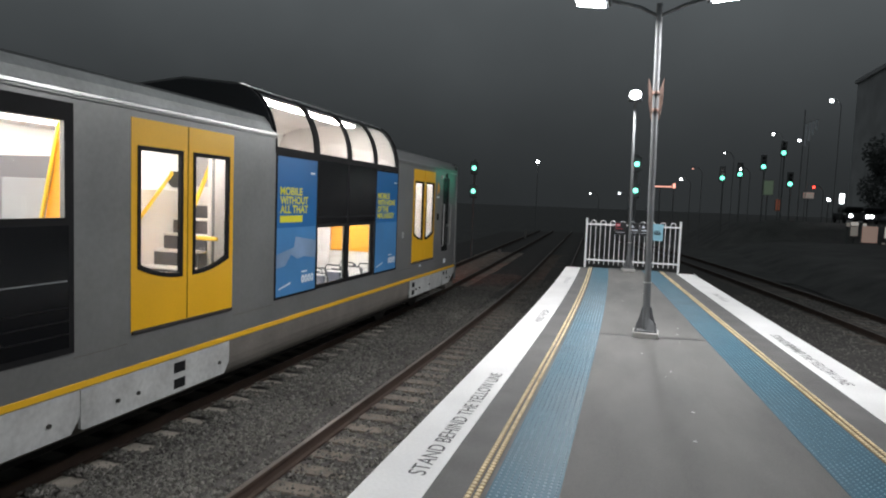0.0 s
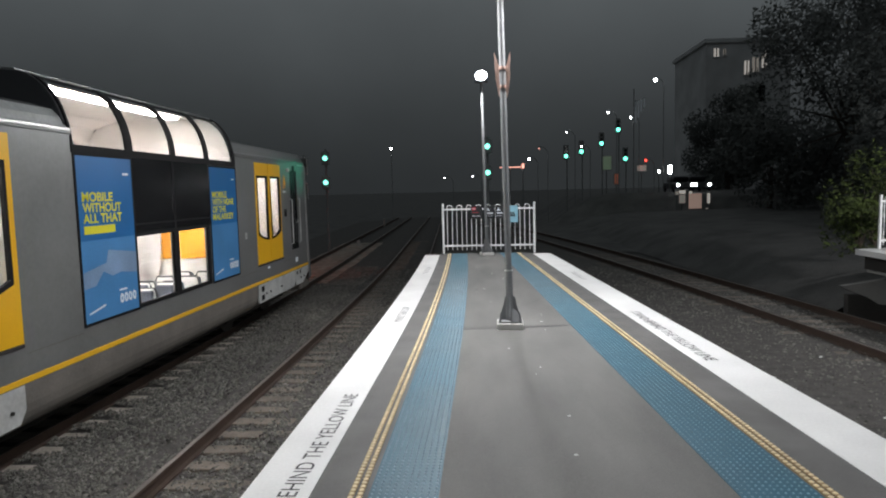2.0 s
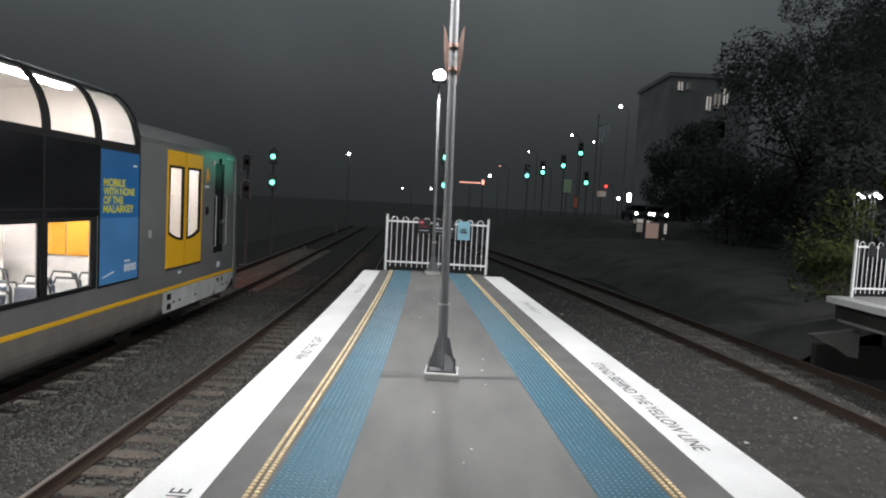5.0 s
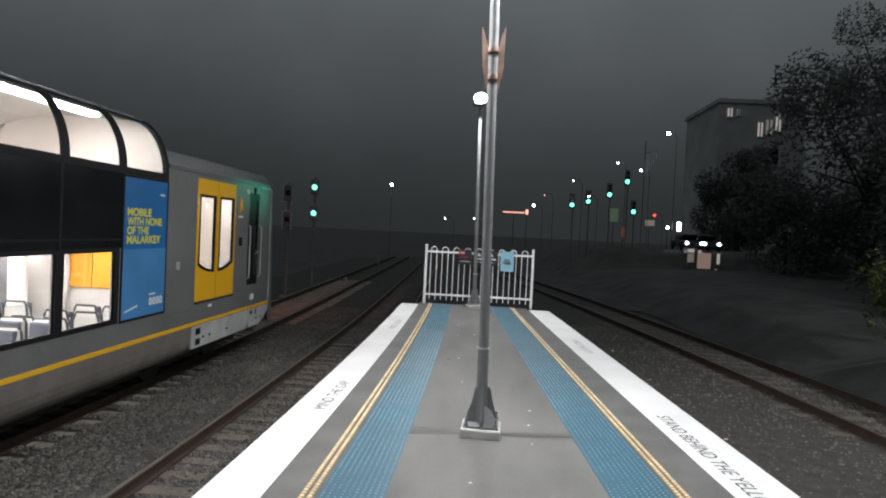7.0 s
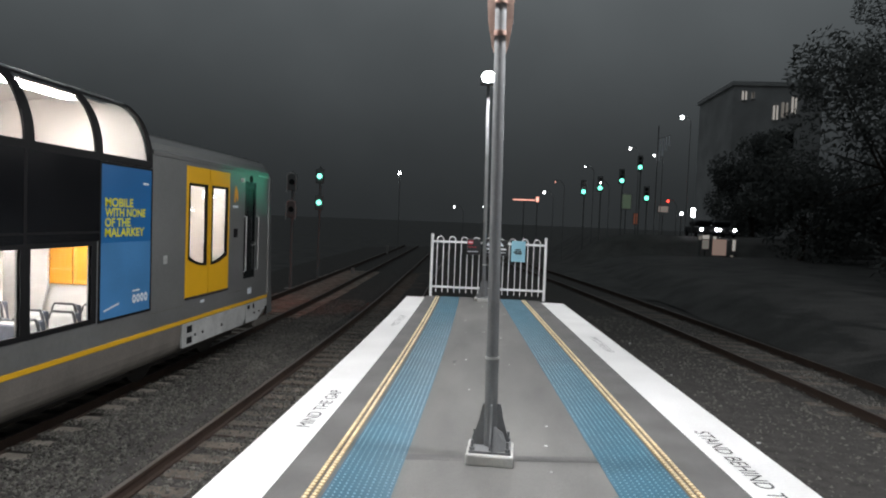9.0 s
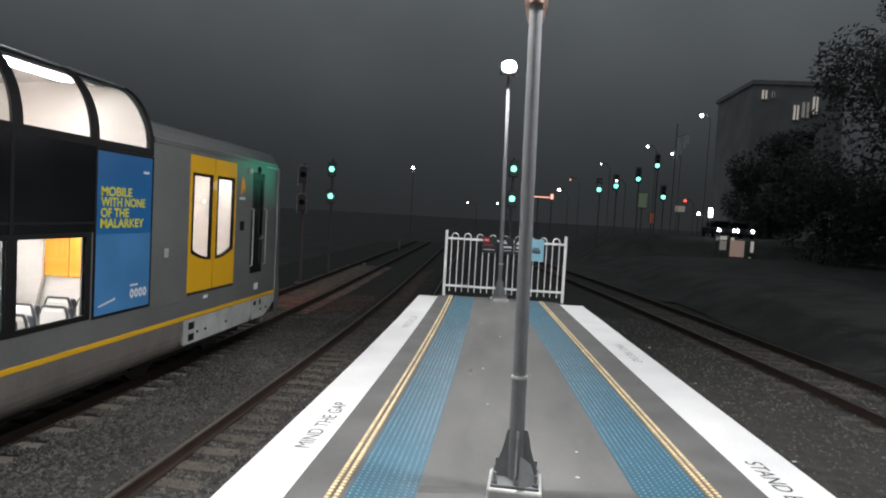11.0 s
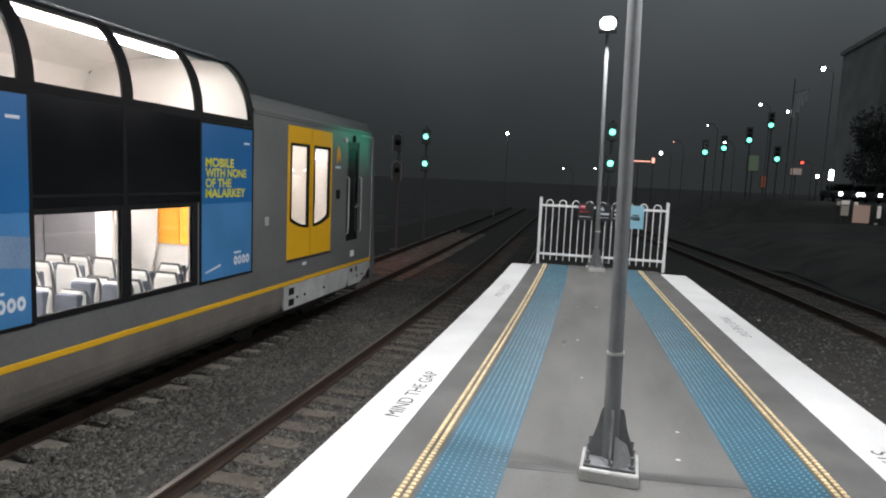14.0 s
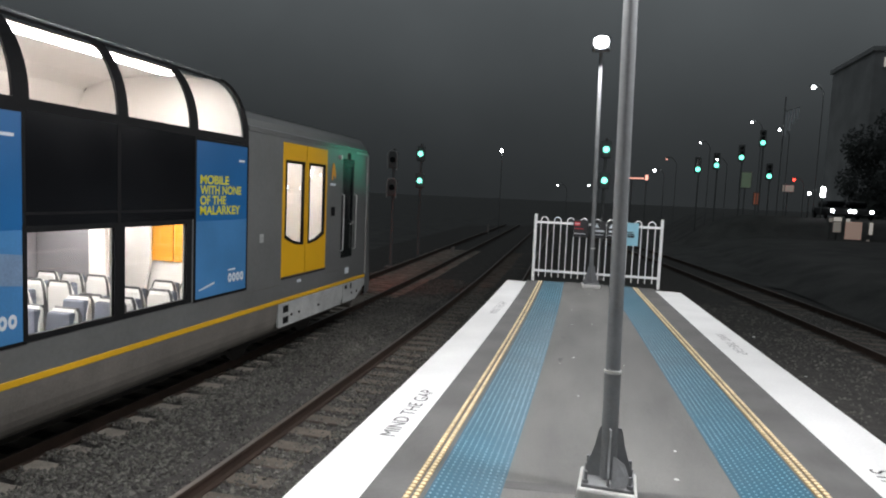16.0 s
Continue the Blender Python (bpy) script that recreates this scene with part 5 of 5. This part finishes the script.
street_lamp(14.21, 60, 3.85, 0.10, "star_red", "red light beside the road")
# flag-like lit banner on its mast
banner = thing("banner", 13.3, 60, -1.7, "pale banner on a tall mast", "banner")
part("mast", rod(bmesh.new(), (13.15, 60, -1.7), (13.15, 60, 10.1), 0.05), "galvanised", banner)
for k, (x, w, z0, z1) in enumerate(((13.30, 0.16, 7.2, 9.0), (13.55, 0.16, 7.6, 9.1), (13.80, 0.16, 8.1, 9.2), (14.05, 0.14, 8.5, 9.3))):
    part("cloth", boxed(x - w / 2, x + w / 2, 60.0, 60.02, z0, z1), "ad_white", banner, "hanging pale strip")
part("arm", rod(bmesh.new(), (13.15, 60.05, 9.0), (14.2, 60.05, 9.35), 0.03), "galvanised", banner)


def car(x, y, z, label, lights):
    t = thing("car", x, y, z, label, "car", "distant cars")
    bm = boxed(x - 0.85, x + 0.85, y, y + 4.2, z + 0.25, z + 0.85, bevel=0.12)
    part("body", bm, "dark_paint", t)
    part("cabin", boxed(x - 0.7, x + 0.7, y + 1.2, y + 3.4, z + 0.85, z + 1.4, bevel=0.18), "black_glass", t)
    for s in (-0.6, 0.6):
        part("headlight", ball(bmesh.new(), (x + s, y, z + 0.62), 0.13), lights, t, "bright headlight")
        for dy in (0.8, 3.4):
            part("wheel", rod(bmesh.new(), (x + s * 1.25, y + dy, z + 0.3), (x + s * 1.45, y + dy, z + 0.3), 0.3), "rubber", t)


# the road across, on a bank that rises from the tracks
bm = bmesh.new()
rows = []
for y, top in ((34, -1.72), (42, -1.35), (50, -0.85), (56.9, -0.45), (57.8, 0.4), (58.8, 0.98), (62, 1.0), (68, 1.0), (78, 1.0)):
    row = []
    for x in (4.5, 6, 7.5, 9, 11, 14, 18, 24, 32, 44, 62, 90):
        rise = min(1.0, max(0.0, (x - 4.5) / 6.0))
        rise = rise * rise * (3 - 2 * rise)
        row.append(bm.verts.new((x, y, -1.72 + (top + 1.72) * rise + (0.10 * noise.noise((x * 0.4, y * 0.4, 7)) if y < 57 else 0.0))))
    rows.append(row)
for p, q in zip(rows, rows[1:]):
    for j in range(len(p) - 1):
        bm.faces.new((p[j], p[j + 1], q[j + 1], q[j]))
tagged(part("road", bm, "ground", smooth=True), "dark raised road on a bank beyond the tracks", "road", kind="structure")
car(17.5, 59.5, 1.0, "dark car with bright headlights on the far road", "star_white")
car(19.3, 60.5, 1.0, "dark car with bright headlights on the far road", "star_white")

# ---- buildings ----
def building(x0, x1, y, z1, windows, label):
    t = thing("apartment_building", (x0 + x1) / 2, y, -1.7, label, "building", "buildings")
    part("wall", boxed(x0, x1, y, y + 14, -1.7, z1), "facade", t)
    part("roof", boxed(x0 - 0.3, x1 + 0.3, y - 0.3, y + 14.3, z1, z1 + 0.5), "facade", t)
    for a, b, c, d, lit in windows:
        w = part("window", boxed(a, b, y - 0.05, y, c, d), lit, t, "lit window" if lit == "lit_window" else "dark window")
        part("frame", boxed((a + b) / 2 - 0.06, (a + b) / 2 + 0.06, y - 0.1, y - 0.05, c, d), "dark_paint", w)
        part("sill", boxed(a - 0.1, b + 0.1, y - 0.25, y - 0.05, c - 0.15, c), "facade", w)


grid = [(34.3 + 5.2 * i, 36.8 + 5.2 * i, 5.0 + 3.6 * j, 7.2 + 3.6 * j, "black_glass") for i in range(0, 1) for j in range(0, 3)]
building(29.2, 40.0, 90, 20.0, grid + [(34.1, 34.7, 15.8, 17.6, "lit_window"), (35.1, 35.9, 16.1, 18.0, "dim_board"), (36.3, 36.9, 16.6, 18.7, "lit_window"), (30.2, 30.8, 18.2, 19.3, "lit_window"), (31.4, 31.7, 18.4, 19.2, "dim_board")], "dark apartment building with a few lit windows")
for x, z, r in ((13.90, 2.58, 0.05), (14.06, 2.52, 0.06), (14.30, 2.54, 0.05), (14.48, 2.62, 0.06), (14.62, 2.55, 0.06), (15.10, 2.60, 0.045), (15.36, 2.62, 0.04), (15.67, 2.66, 0.04), (18.58, 2.75, 0.07)):
    street_lamp(x, 24.5, z, r, "star_white", "small bright lamp behind the trees", arm=0.05)

# scraps of pale litter on the ballast
scrap = random.Random(4)
for x, y in ((3.6, 21.0), (3.75, 17.6), (3.9, 13.6), (4.3, 11.2), (4.9, 9.4), (5.6, 12.4), (-4.5, 15.2)):
    bm = boxed(x - 0.025, x + 0.025, y - 0.02, y + 0.02, -1.415, -1.405)
    for v in bm.verts:
        v.co += Vector((scrap.uniform(-0.012, 0.012), scrap.uniform(-0.012, 0.012), scrap.uniform(0.0, 0.02)))
    tagged(part("litter", bm, "white"), "crumpled scrap of white paper on the ballast", "litter", "litter scraps")

# trackside junk
for x, y, z in ((-9.0, 58, -1.3), (-7.4, 38, -1.7)):
    t = thing("marker_post", x, y, z, "small pale trackside marker", "marker", "trackside markers")
    part("post", boxed(x - 0.09, x + 0.09, y - 0.05, y + 0.05, z - 0.2, z + 0.55, bevel=0.02), "concrete", t)


# ---- loose ballast and sleepers ----
def gravel(name, count, place, label, smallest=0.018, largest=0.045):
    base = [(1, 0, 0), (-1, 0, 0), (0, 1, 0), (0, -1, 0), (0, 0, 1), (0, 0, -1)]
    tri = [(0, 2, 4), (2, 1, 4), (1, 3, 4), (3, 0, 4), (2, 0, 5), (1, 2, 5), (3, 1, 5), (0, 3, 5)]
    rng = np.random.default_rng(5)
    P = np.array([place(rng) for i in range(count)])
    S = rng.uniform(smallest, largest, (count, 1, 1))
    B = np.array(base, float)[None] * rng.uniform(0.55, 1.25, (count, 6, 1)) + rng.normal(0, 0.22, (count, 6, 3))
    A = rng.uniform(0, 6.28, count)
    c, s = np.cos(A)[:, None], np.sin(A)[:, None]
    B = np.stack([B[..., 0] * c - B[..., 1] * s, B[..., 0] * s + B[..., 1] * c, B[..., 2] * 0.8], -1)
    V = (P[:, None, :] + B * S).reshape(-1, 3)
    F = (np.array(tri)[None] + 6 * np.arange(count)[:, None, None]).reshape(-1, 3)
    me = bpy.data.meshes.new(name)
    me.from_pydata(V.tolist(), [], F.tolist())
    me.materials.append(M["stones"])
    return tagged(new(name, me), label, "ballast", kind="stuff")


def between_tracks(rng):
    y = 4.5 + 22 * rng.random() ** 1.4
    x = rng.uniform(-5.16, -3.66)
    z = -1.37 if -4.9 < x < -3.95 else (-1.40 if x < -4.9 else -1.41)
    return (x + drift(y), y, z + rng.uniform(-0.012, 0.02))


def between_rails(rng):
    y = 4.0 + 22 * rng.random() ** 1.3
    x = rng.uniform(-3.5, -1.6)
    return (x + drift(y), y, (-1.462 if x < -3.0 else -1.438) + rng.uniform(-0.02, 0.014))


def right_side(rng):
    y = 4.0 + 22 * rng.random() ** 1.1
    x = rng.uniform(3.2, 8.5)
    return (x + bend_right(y), y, (-1.445 if x < 6.3 else -1.455) + rng.uniform(-0.02, 0.012))


def round_sleeper_ends(rng):
    y = 4.5 + 18 * rng.random() ** 1.3
    x = rng.uniform(-5.62, -5.14)
    k = (y - 2.41) / 0.50 % 1.0
    on_sleeper = min(k, 1 - k) < 0.25 and x < -5.24
    return (x + drift(y), y, (-1.485 if on_sleeper else -1.43) + rng.uniform(-0.015, 0.015))


def behind_start(rng):
    y = rng.uniform(-7, 4.6)
    x = rng.choice((rng.uniform(-5.16, -3.66), rng.uniform(-3.5, -1.6), rng.uniform(3.2, 8.5)))
    return (x + (bend_right(y) if x > 0 else drift(y)), y, (-1.38 if -4.9 < x < -3.95 else -1.45) + rng.uniform(-0.015, 0.015))


gravel("ballast_stones", 14000, behind_start, "grey ballast along the rear of the platform", 0.014, 0.036)
gravel("ballast_stones", 34000, between_tracks, "grey crushed-stone ballast between the tracks", 0.012, 0.034)
gravel("ballast_stones", 9000, round_sleeper_ends, "grey ballast packed round the sleeper ends", 0.012, 0.030)
gravel("ballast_stones", 24000, between_rails, "brown-grey ballast between the sleepers", 0.014, 0.032)
gravel("ballast_stones", 22000, right_side, "grey crushed-stone ballast beside the platform", 0.016, 0.04)

sleepers(near_track, T_NEAR, drift, -6.56, 40, 0.47)
sleepers(train_track, T_TRAIN, drift, -6.59, 40, 0.50, "sleeper_pale")
sleepers(right_track, T_RIGHT, bend_right, -6.4, 34, 0.55)
